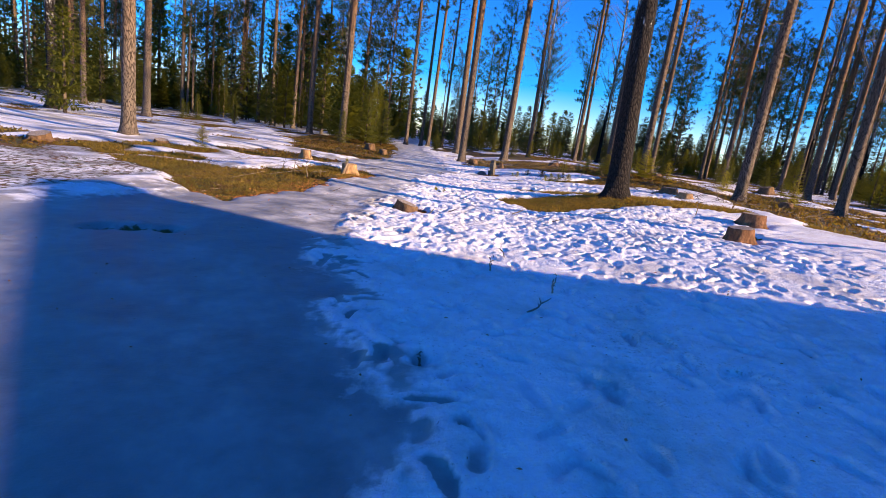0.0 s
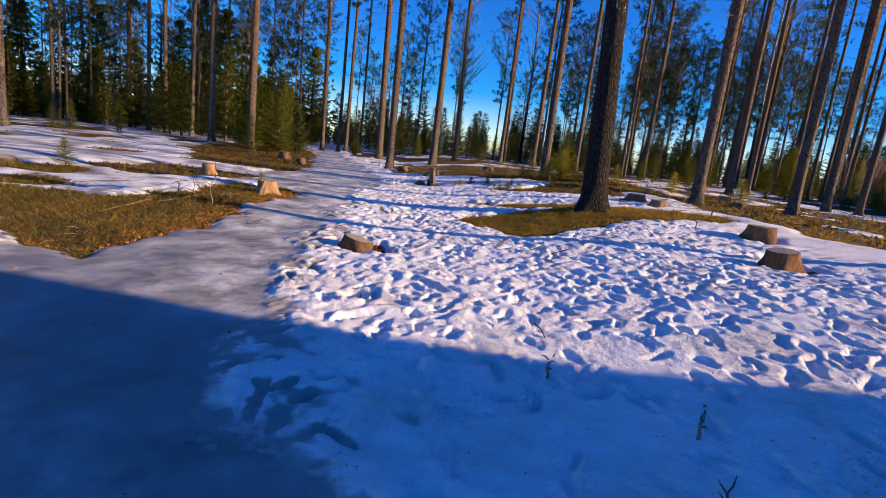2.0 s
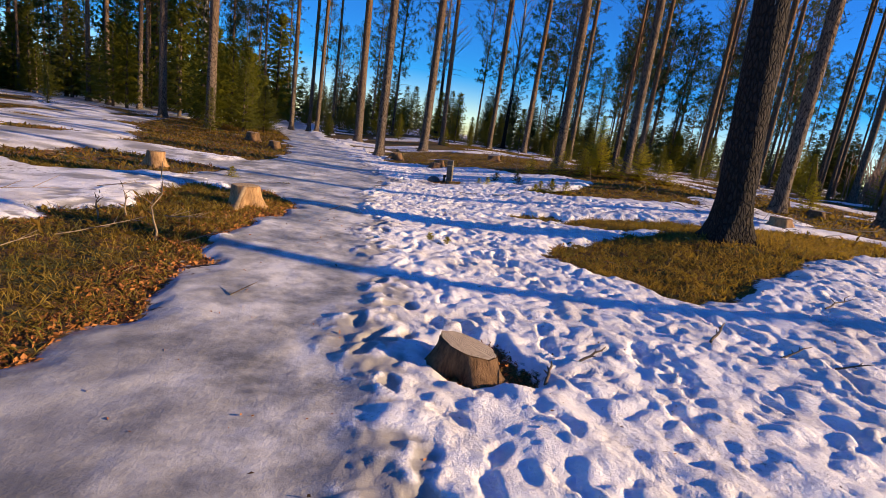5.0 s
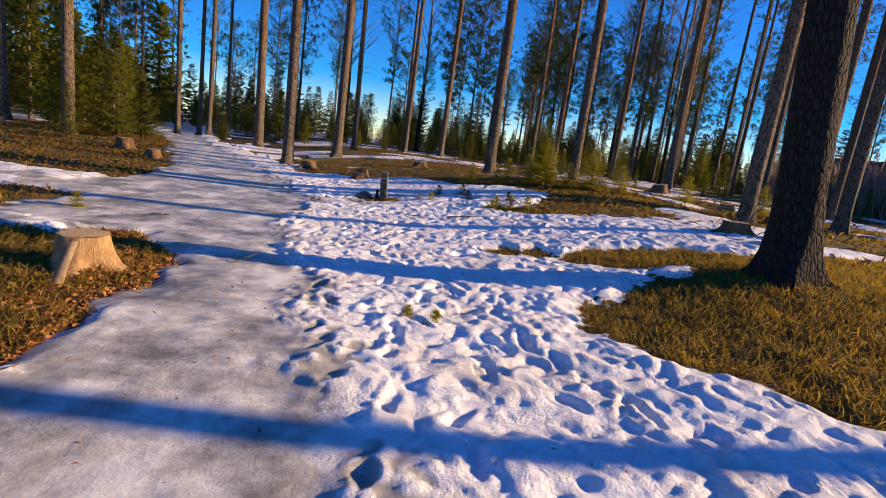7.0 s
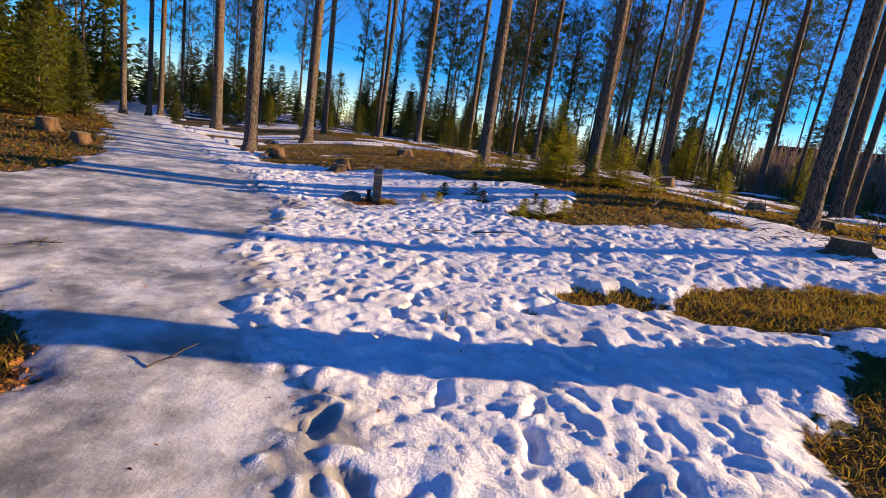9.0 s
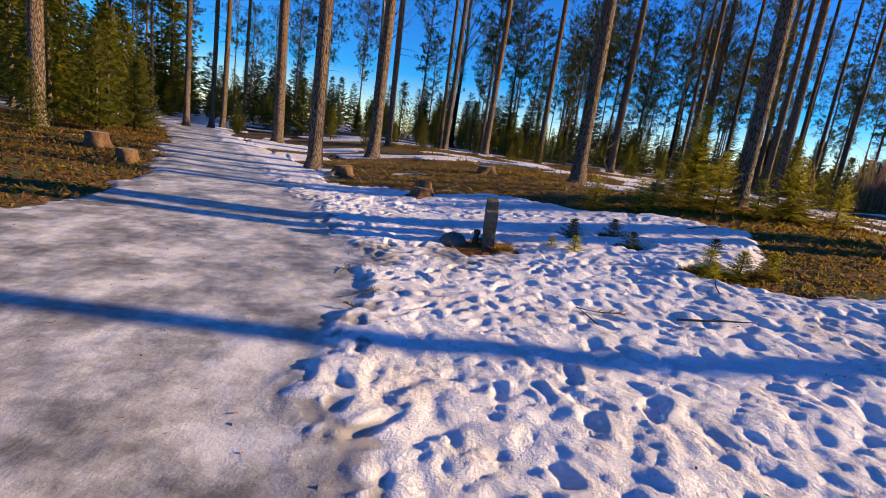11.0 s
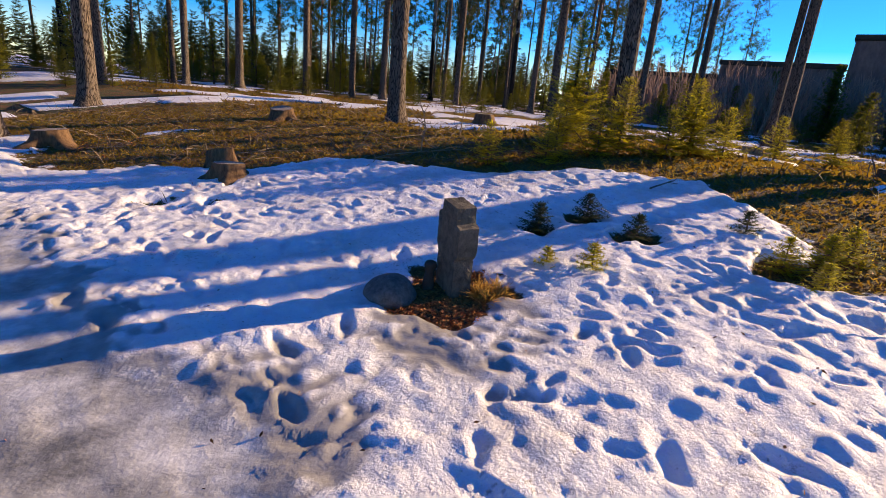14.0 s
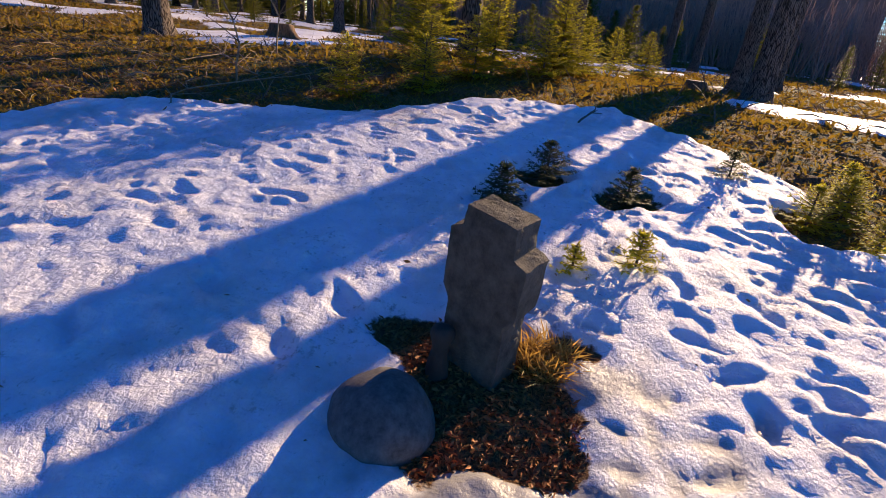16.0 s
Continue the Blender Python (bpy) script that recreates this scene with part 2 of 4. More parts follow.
def turned(x, y, s, seed):
    """The same noise on an axis of its own, so that no grid shows."""
    c, d = math.cos(seed * 1.7), math.sin(seed * 1.7)
    x, y = np.asarray(x, float), np.asarray(y, float)
    u, v = c * x + d * y, c * y - d * x
    return vnoise(u + 0.35 * s * np.sin(v / s * 1.3), v + 0.35 * s * np.sin(u / s * 1.1 + seed), s, seed)


def land(x, y):
    """Height of the bare ground."""
    x, y = np.asarray(x, float), np.asarray(y, float)
    z = 0.60 * ease(-1, 7, x) - 0.05
    z = z + 0.30 * np.exp(-((x - 8.5) ** 2 + (y - 22.5) ** 2) / 12) + 0.14 * np.exp(-((x - 4.1) ** 2 + (y - 12.9) ** 2) / 1.8)
    z = z + 0.10 * np.exp(-((x + 3.6) ** 2 + (y - 13.2) ** 2) / 5)
    z = z - 0.16 * np.exp(-((x - 5.6) ** 2 + (y - 9.6) ** 2) / 3.2)
    rough = ease(7, 12, np.abs(x - 1) + 0.0 * y) + ease(28, 40, y)
    return z + 0.05 * vnoise(x, y, 1.7, 3) * (0.3 + np.clip(rough, 0, 1)) + 0.10 * vnoise(x, y, 6, 5) * np.clip(rough, 0, 1)


def inside(x, y, poly):
    """Signed distance to a closed outline, positive inside."""
    x, y = np.asarray(x, float), np.asarray(y, float)
    best, odd = np.full(x.shape, 1e9), np.zeros(x.shape, bool)
    for (ax, ay), (bx, by) in zip(poly, poly[1:] + poly[:1]):
        ex, ey = bx - ax, by - ay
        t = np.clip(((x - ax) * ex + (y - ay) * ey) / (ex * ex + ey * ey), 0, 1)
        best = np.minimum(best, np.hypot(x - ax - t * ex, y - ay - t * ey))
        cross = (ay > y) != (by > y)
        odd ^= cross & (x < ex * (y - ay) / (ey if abs(ey) > 1e-9 else 1e-9) + ax)
    return np.where(odd, best, -best)


LEFT_ISLAND = [(-10.2, 13.4), (-6.2, 10.6), (-3.6, 8.1), (-3.1, 10.4), (-2.7, 12.5), (-2.3, 14.9), (-2.8, 16.3), (-4.2, 16.4), (-4.3, 13.6), (-5.6, 12.6), (-7.6, 13.7), (-9, 14.6)]
LEFT_FAR = [(-3.5, 21.8), (-3.5, 30), (-4.4, 38), (-6, 50), (-12, 60), (-11, 36), (-7.5, 23)]
BIRCH_PATCH = [(1.45, 13.4), (1.1, 12.75), (1.4, 11.4), (1.9, 10.7), (2.9, 11.3), (5, 12), (7.5, 12.6), (8, 14), (5, 14.3), (3.9, 13.9), (2.6, 13.5)]
BIRCH_ARM = [(2.2, 14.9), (3.0, 15.35), (4.5, 14.9), (5.2, 14.2), (4.2, 13.5), (3.2, 14.35)]
LEFT_MID = [(-7.5, 17), (-6, 16.7), (-4.6, 17.6), (-4.2, 19), (-5.2, 20.5), (-7.2, 20.2), (-8.5, 18.6)]
RIGHT_WOOD = [(0.2, 31), (0.75, 26.2), (3.4, 24.8), (4.4, 22.7), (5.2, 21.9), (5.9, 20.3), (4.3, 19.0), (3.6, 18.7), (4.6, 17.6), (7, 17), (8.5, 14), (8, 11), (9, 9), (12, 7), (40, -5), (90, 20), (90, 90), (-4, 90), (-2.2, 45)]
PITS = [(1.42, 20.65, 0.41), (2.95, 20.95, 0.15), (3.5, 20.75, 0.17), (3.38, 20.2, 0.17), (-0.74, 9.66, 0.29), (3.5, 19.0, 0.3), (1.08, 15.33, 0.1), (1.8, 15.52, 0.24), (2.25, 15.3, 0.26), (4.95, 8.6, 0.36), (6.3, 10.8, 0.34), (5.5, 9.4, 0.3), (-0.45, 9.5, 0.15), (-0.75, 7.4, 0.09), (-3.8, 5.5, 0.14), (-3.5, 5.63, 0.15), (-3.2, 5.75, 0.13), (-0.05, 3.15, 0.06), (0.9, 24.3, 0.17), (1.3, 23.9, 0.1)]


def path_right(y):
    """The icy path's edge towards the trodden snow."""
    return np.interp(y, [-9, 2, 3.65, 4.5, 6, 6.9, 9.4, 10.7, 11.8, 13.8, 15.2, 17.2, 18.4, 19.7, 20.2, 22.3, 24, 30, 40, 50, 90], [-0.1, -0.2, -0.6, -0.88, -1.42, -1.65, -1.7, -1.5, -1.26, -1.22, -1.3, -1.3, -0.8, -0.42, -0.25, -0.5, -0.4, -1.2, -2.6, -3.4, -6.5])


def cover(x, y):
    """Signed masks: snow (0 bare ground to 1) and ice (0 to 1)."""
    x, y = np.asarray(x, float), np.asarray(y, float)
    wob = 0.30 * vnoise(x, y, 1.1, 1) + 0.16 * vnoise(x, y, 0.42, 2) + 0.07 * vnoise(x, y, 0.16, 4)
    patch = vnoise(x, y, 2.6, 7) + 0.6 * vnoise(x, y, 1.1, 8)
    bare = inside(x, y, LEFT_ISLAND) * 1.3 + wob
    bare = np.where(bare > 0, np.minimum(bare, 0.75 - np.maximum(patch - 0.05 - 0.25 * ease(-3, -5.5, -x), 0) * 2.2 * ease(3.2, 5.5, -x)), bare)
    bare = np.maximum(bare, inside(x, y, BIRCH_PATCH) + wob * 0.9)
    bare = np.maximum(bare, inside(x, y, BIRCH_ARM) + wob * 0.9)
    bare = np.maximum(bare, np.minimum(inside(x, y, LEFT_MID) + wob * 1.3, 0.5 - np.maximum(patch - 0.2, 0)))
    wood = np.minimum(inside(x, y, RIGHT_WOOD) + wob, 0.6)
    strip = 1.5 - np.abs(y - 35.5 - 0.12 * (x - 4) - vnoise(x, y, 4, 9)) * 1.2
    holes = np.maximum(patch * 1.3 - 0.10 - 0.8 * ease(5, 2, np.hypot(x - 6.5, y - 22)), np.where((x > 2) & (x < 20), strip, -9))
    wood = np.where(wood > 0, np.minimum(wood, 0.4 - np.maximum(holes, 0) * 2.0), wood)
    bare = np.maximum(bare, wood)
    far = np.minimum(inside(x, y, LEFT_FAR) + wob, 0.7)
    bare = np.maximum(bare, np.where(far > 0, np.minimum(far, 0.5 - np.maximum(patch - 0.3, 0) * 1.6), far))
    bare = np.maximum(bare, (patch - 0.62 + 0.3 * ease(15, 45, np.hypot(x, y - 10))) * ease(5.5, 8, -x) * ease(11, 14, y) - ease(-6, -5, x))
    for px, py, r in PITS:
        bare = np.maximum(bare, (r - np.hypot(x - px, y - py)) * 2 + 0.35 * vnoise(x, y, 0.2, 6) * r / 0.4)
    snow = np.clip(0.5 - bare * 1.6, 0, 1)
    left = np.interp(y, [-9, 2, 6, 8.3, 10.4, 12.5, 14.8, 16.5, 18, 21.5, 24, 30, 40, 50, 90], [-6, -6, -5.5, -4.2, -3.5, -3.1, -2.8, -3.1, -6.5, -4.1, -3.9, -4, -4.7, -5.4, -8])
    right = path_right(y)
    ice = np.clip(0.5 + np.minimum((x - left) * 0.8, right - x) * 1.7 + wob * 1.5, 0, 1)
    side = np.clip(0.62 - np.hypot((x - 7.5) / 2.6, (y - 17.8) / 2.0) * 0.45 + wob * 0.5, 0, 1)
    return snow, np.maximum(ice, np.where(x > 4, side, 0))


def spread(lo, hi, a, b, step, grow):
    """Even steps between a and b that widen out to lo and hi."""
    mid = list(np.arange(a, b, step))
    for end, side in ((hi, 1), (lo, -1)):
        p, s, out = (mid[-1] if side > 0 else mid[0]), step, []
        while (end - p) * side > 0:
            s *= grow
            p += s * side
            out.append(p)
        mid = mid + out if side > 0 else out[::-1] + mid
    return np.array(mid)


def mesh_from(name, verts, faces, mat, smooth=True):
    """A mesh from an array of corners and an array of triangles or quads."""
    verts, faces = np.asarray(verts, np.float32), np.asarray(faces, np.int32)
    me = bpy.data.meshes.new(name)
    me.vertices.add(len(verts))
    me.vertices.foreach_set("co", verts.ravel())
    k = faces.shape[1]
    me.loops.add(faces.size)
    me.loops.foreach_set("vertex_index", faces.ravel())
    me.polygons.add(len(faces))
    me.polygons.foreach_set("loop_start", np.arange(0, faces.size, k, dtype=np.int32))
    me.polygons.foreach_set("use_smooth", np.full(len(faces), smooth))
    me.materials.append(mat)
    me.update(calc_edges=True)
    me.validate()
    return me


def build_ground():
    gx = spread(-2500, 2500, -4.2, 5.6, 0.023, 1.10)
    gy = spread(-2500, 2500, 1.5, 25.5, 0.027, 1.10)
    X, Y = np.meshgrid(gx, gy)
    snow, ice = cover(X, Y)
    near = ease(400, 150, np.hypot(X, Y))
    Z = land(X, Y) * near
    soft = ease(0.25, 0.9, snow)
    lump = 0.55 * np.abs(turned(X, Y, 0.30, 11)) + 0.8 * np.abs(turned(X, Y, 0.17, 12)) + 0.5 * np.abs(turned(X, Y, 0.085, 13)) - 0.72 + 0.35 * turned(X, Y, 0.6, 18)
    # few have trodden the snow by the start, and the drift behind the stone
    calm = 1 - 0.62 * ease(7.5, 5.5, Y) * ease(-0.7, 0.3, X) - 0.5 * np.exp(-((X - 3.4) ** 2 / 5 + (Y - 22) ** 2 / 3))
    deep = ease(0.7, 0.2, ice)
    fine = ease(-7, -5, X) * ease(9, 7, X) * ease(-1, 1, Y) * ease(32, 27, Y)
    press = lump * fine * calm * 0.039
    # footprints pressed into the snow, each with a steep rim
    rng = np.random.default_rng(5)
    bentx, benty = 0.028 * turned(X, Y, 0.11, 31), 0.028 * turned(X, Y, 0.11, 32)
    for k in range(1500):
        px, py = rng.uniform(-1.7, 5.2), rng.uniform(0.6, 24.5)
        if k > 1250:
            py = rng.uniform(0.6, 9)
        a = rng.normal(0.2, 0.7)
        la, lb, dp = rng.uniform(0.085, 0.145), rng.uniform(0.04, 0.06), rng.uniform(0.008, 0.036)
        if py < 8:
            dp *= 1.35
        i0, i1 = np.searchsorted(gx, (px - 0.3, px + 0.3))
        j0, j1 = np.searchsorted(gy, (py - 0.3, py + 0.3))
        sx, sy = X[j0:j1, i0:i1] - px + bentx[j0:j1, i0:i1], Y[j0:j1, i0:i1] - py + benty[j0:j1, i0:i1]
        u, v = (sx * math.sin(a) + sy * math.cos(a)) / la, (sx * math.cos(a) - sy * math.sin(a)) / lb
        v = v * (1.15 - 0.2 * np.tanh(u))
        r2 = u * u + v * v
        press[j0:j1, i0:i1] += -dp * np.exp(-r2 * r2 * r2 * 0.5) + dp * 0.2 * np.exp(-((np.sqrt(r2) - 1.45) ** 2) * 6)
    press += fine * (0.004 * turned(X, Y, 0.06, 21) + 0.0022 * turned(X, Y, 0.032, 22))
    # the snow thins out round the stone
    thin = 1 - 0.7 * np.exp(-((X - 1.55) ** 2 + (Y - 20.5) ** 2) / 0.6)
    Z += near * soft * (0.05 + deep * 0.035) * thin
    Z += near * soft * deep * press * (0.4 + 0.6 * thin) * (1 - 0.18 * ease(15, 18, Y))
    Z += near * fine * soft * (1 - deep) * 0.005 * (turned(X, Y, 0.5, 14) + turned(X, Y, 0.13, 15))
    Z += near * fine * (1 - soft) * 0.022 * (turned(X, Y, 0.22, 16) + 0.5 * turned(X, Y, 0.09, 17))
    # meltwater stands in the hollows beside the path and round the stone
    rim = np.clip(ease(0.85, 0.1, X - path_right(Y)) + 0.9 * np.exp(-((X - 1.25) ** 2 + (Y - 20.35) ** 2) / 0.55), 0, 1)
    slush = np.clip(0.42 * np.exp(-((X - 1.1) ** 2 + (Y - 20.3) ** 2) / 0.5) + rim * (0.44 - press * 22 + 0.4 * turned(X, Y, 0.45, 23)), 0, 1) * ease(0.95, 0.5, ice)
    for px, py, r in PITS:
        Z -= (0.05 if r < 0.2 else -0.02 if r > 0.4 else 0.015) * np.exp(-(((X - px) ** 2 + (Y - py) ** 2) / (r * r)) ** 2)
    ny, nx = X.shape
    idx = np.arange(nx * ny).reshape(ny, nx)
    faces = np.stack([idx[:-1, :-1], idx[:-1, 1:], idx[1:, 1:], idx[1:, :-1]], -1).reshape(-1, 4)
    me = mesh_from("ground", np.stack([X, Y, Z], -1).reshape(-1, 3), faces, GROUND)
    # last mask: greyer ice leftwards, plus painted shade before y 7.5
    for name, data in (("snow", snow), ("ice", ice), ("slush", slush), ("litter", np.clip(1.3 * np.exp(-((X - 1.45) ** 2 + (Y - 20.6) ** 2) / 0.8) + ease(1.1, 0.1, -2.6 - X) * ease(9, 10, Y) * ease(17, 16, Y) * ease(-2.2, -2.7, X), 0, 1)), ("ice_grey_shade", ease(13.5, 7.5, Y) * np.clip(0.30 + 0.7 * ease(-2.0, -3.0, X) + ease(7.5, 5.5, Y), 0, 1))):
        me.attributes.new(name, "FLOAT", "POINT").data.foreach_set("value", data.astype(np.float32).ravel())
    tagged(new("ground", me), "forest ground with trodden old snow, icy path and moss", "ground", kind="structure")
    return gx, gy, Z


GX, GY, GZ = build_ground()


def top(x, y):
    """Height of the finished surface."""
    i = int(np.clip(np.searchsorted(GX, x) - 1, 0, len(GX) - 2))
    j = int(np.clip(np.searchsorted(GY, y) - 1, 0, len(GY) - 2))
    u, v = (x - GX[i]) / (GX[i + 1] - GX[i]), (y - GY[j]) / (GY[j + 1] - GY[j])
    return float((GZ[j, i] * (1 - u) + GZ[j, i + 1] * u) * (1 - v) + (GZ[j + 1, i] * (1 - u) + GZ[j + 1, i + 1] * u) * v)


# ---- mesh helpers ----
class Geo:
    """Collects tubes, blades and blocks into one mesh."""

    def __init__(self):
        self.v, self.f = [], []

    def tube(self, pts, radii, sides=8, squash=None, cap=True):
        base = len(self.v)
        pts = [Vector(p) for p in pts]
        for i, (p, r) in enumerate(zip(pts, radii)):
            d = (pts[min(i + 1, len(pts) - 1)] - pts[max(i - 1, 0)]).normalized()
            a = d.orthogonal().normalized() if abs(d.z) < 0.98 else Vector((1, 0, 0))
            a = (a - d * a.dot(d)).normalized()
            b = d.cross(a)
            for k in range(sides):
                th = 2 * math.pi * k / sides
                rr = r * (squash(i, th) if squash else 1)
                self.v.append(p + a * (math.cos(th) * rr) + b * (math.sin(th) * rr))
        for i in range(len(pts) - 1):
            for k in range(sides):
                s, k2 = base + i * sides, (k + 1) % sides
                self.f.append((s + k, s + k2, s + sides + k2, s + sides + k))
        if cap:
            self.f.append(tuple(base + (len(pts) - 1) * sides + k for k in range(sides)))
        return self

    def blade(self, p, d, length, width, side=None):
        p, d = Vector(p), Vector(d)
        s = (side if side is not None else d.cross(Vector((0.3, 0.2, 1)))).normalized() * width / 2
        b = len(self.v)
        m = p + d * (length * 0.45)
        self.v += [p, m + s, p + d * length, m - s]
        self.f.append((b, b + 1, b + 2, b + 3))

    def mesh(self, name, mat, smooth=True):
        me = bpy.data.meshes.new(name)
        me.from_pydata([tuple(p) for p in self.v], [], self.f)
        me.materials.append(mat)
        if smooth:
            me.polygons.foreach_set("use_smooth", [True] * len(me.polygons))
        me.update()
        return me


def part(name, me, parent, label=""):
    ob = new(name, me)
    ob.parent = parent
    if label:
        tagged(ob, label)
    return ob


# ---- trees ----
def trunk_geo(h, r, rng, sides=14, flare=0.55, bend=0.12, keep=0.42):
    pts, rad, zs = [], [], [-0.25, 0, 0.12, 0.3, 0.6, 1.1]
    zs += list(np.linspace(1.8, h, 14))
    ph, ph2 = rng.uniform(0, 6), rng.uniform(0, 6)
    for z in zs:
        k = max(z, 0) / h
        pts.append((bend * math.sin(k * 5 + ph) * k * 2, bend * math.sin(k * 4 + ph2) * k * 2, z))
        rad.append(r * (1 + flare * math.exp(-max(z, 0) * 4.5)) * (1 - (1 - keep) * k) * (1 if k < 0.97 else 0.3))
    amp = [rng.uniform(0.5, 1) for _ in range(3)]

    def squash(i, th):
        z = max(zs[i], 0)
        root = math.exp(-z * 3.5) * 0.22
        return 1 + root * (amp[0] * math.sin(3 * th + ph) + amp[1] * math.sin(5 * th + ph2)) + 0.03 * math.sin(4 * th + z * 2)

    return Geo().tube(pts, rad, sides, squash), pts


def pine_crown(h, rng, low=0.52, count=46):
    """Limbs and needle tufts of a tall pine."""
    limbs, leaves = Geo(), Geo()
    for i in range(count):
        k = low + (1 - low) * (i + rng.random()) / count
        z = h * k
        az = rng.uniform(0, 2 * math.pi)
        full = 1 - (k - low) / (1 - low)
        L = (0.5 + 2.3 * math.sin(math.pi * min(0.92, 0.18 + 0.75 * full))) * rng.uniform(0.55, 1.1)
        up = rng.uniform(-0.15, 0.45) + 0.5 * (1 - full)
        d = Vector((math.cos(az), math.sin(az), up)).normalized()
        p0 = Vector((0, 0, z))
        p1 = p0 + d * L * 0.5 + Vector((0, 0, -0.05 * L))
        p2 = p0 + d * L + Vector((0, 0, 0.12 * L))
        limbs.tube([p0, p1, p2], [0.035, 0.022, 0.008], 4, cap=False)
        bare = low > 0.49 and k < low + 0.12 and rng.random() < 0.6
        if bare:
            continue
        for j in range(rng.randint(5, 8)):
            t = rng.uniform(0.35, 1.05)
            c = p0.lerp(p2, t) + Vector((rng.gauss(0, 0.22), rng.gauss(0, 0.22), rng.gauss(0.05, 0.12)))
            for _ in range(10):
                n = Vector((rng.gauss(0, 1), rng.gauss(0, 1), rng.gauss(0.35, 0.6))).normalized()
                leaves.blade(c, n, rng.uniform(0.22, 0.46), rng.uniform(0.055, 0.10))
    for i in range(10):
        z, az = h * rng.uniform(0.2, low), rng.uniform(0, 6.28)
        d = Vector((math.cos(az), math.sin(az), rng.uniform(-0.3, 0.2)))
        L = rng.uniform(0.4, 1.5)
        limbs.tube([(0, 0, z), Vector((0, 0, z)) + d * L * 0.6, Vector((0, 0, z)) + d * L + Vector((0, 0, -0.1 * L))], [0.02, 0.012, 0.004], 4, cap=False)
    return limbs, leaves


def make_pine(h, r, seed, bark=None, low=0.52, count=46, bend=0.12):
    rng = random.Random(seed)
    tree = new("pine_tree")
    g, _ = trunk_geo(h, r, rng, bend=bend)
    part("trunk", g.mesh("trunk", bark or PINE), tree)
    limbs, leaves = pine_crown(h, rng, low, count)
    tagged(part("branchwork", limbs.mesh("branchwork", TWIG), tree), kind="stuff")
    part("crown", leaves.mesh("crown", PINE_NEEDLE, False), tree, "clumps of dark green needles")
    return tree


def make_bare_tree(h, r, seed, bark):
    """A leafless broadleaf tree with ascending limbs and fine twigs."""
    rng = random.Random(seed)
    tree = new("birch_tree")
    g, pts = trunk_geo(h, r, rng, keep=0.3, flare=0.6)
    part("trunk", g.mesh("trunk", bark), tree)
    limbs, twigs = Geo(), Geo()
    for i in range(34):
        z = h * rng.uniform(0.36, 0.97)
        az = rng.uniform(0, 6.28)
        L = (h - z) * 0.25 + rng.uniform(0.5, 1.6)
        d = Vector((math.cos(az) * 0.7, math.sin(az) * 0.7, rng.uniform(0.5, 1.1))).normalized()
        p0 = Vector((0, 0, z))
        p1, p2 = p0 + d * L * 0.5, p0 + d * L + Vector((0, 0, 0.1))
        limbs.tube([p0, p1, p2], [0.04, 0.025, 0.008], 5, cap=False)
        for _ in range(9):
            q = p0.lerp(p2, rng.uniform(0.3, 1))
            e = (d + Vector((rng.gauss(0, 0.6), rng.gauss(0, 0.6), rng.gauss(0.1, 0.4)))).normalized()
            l2 = rng.uniform(0.4, 1.1)
            twigs.tube([q, q + e * l2 * 0.5, q + e * l2 + Vector((0, 0, -0.06))], [0.010, 0.007, 0.003], 3, cap=False)
    tagged(part("branchwork", limbs.mesh("branchwork", TWIG), tree), kind="stuff")
    tagged(part("twig_work", twigs.mesh("twig_work", BRUSH), tree), kind="stuff")
    return tree


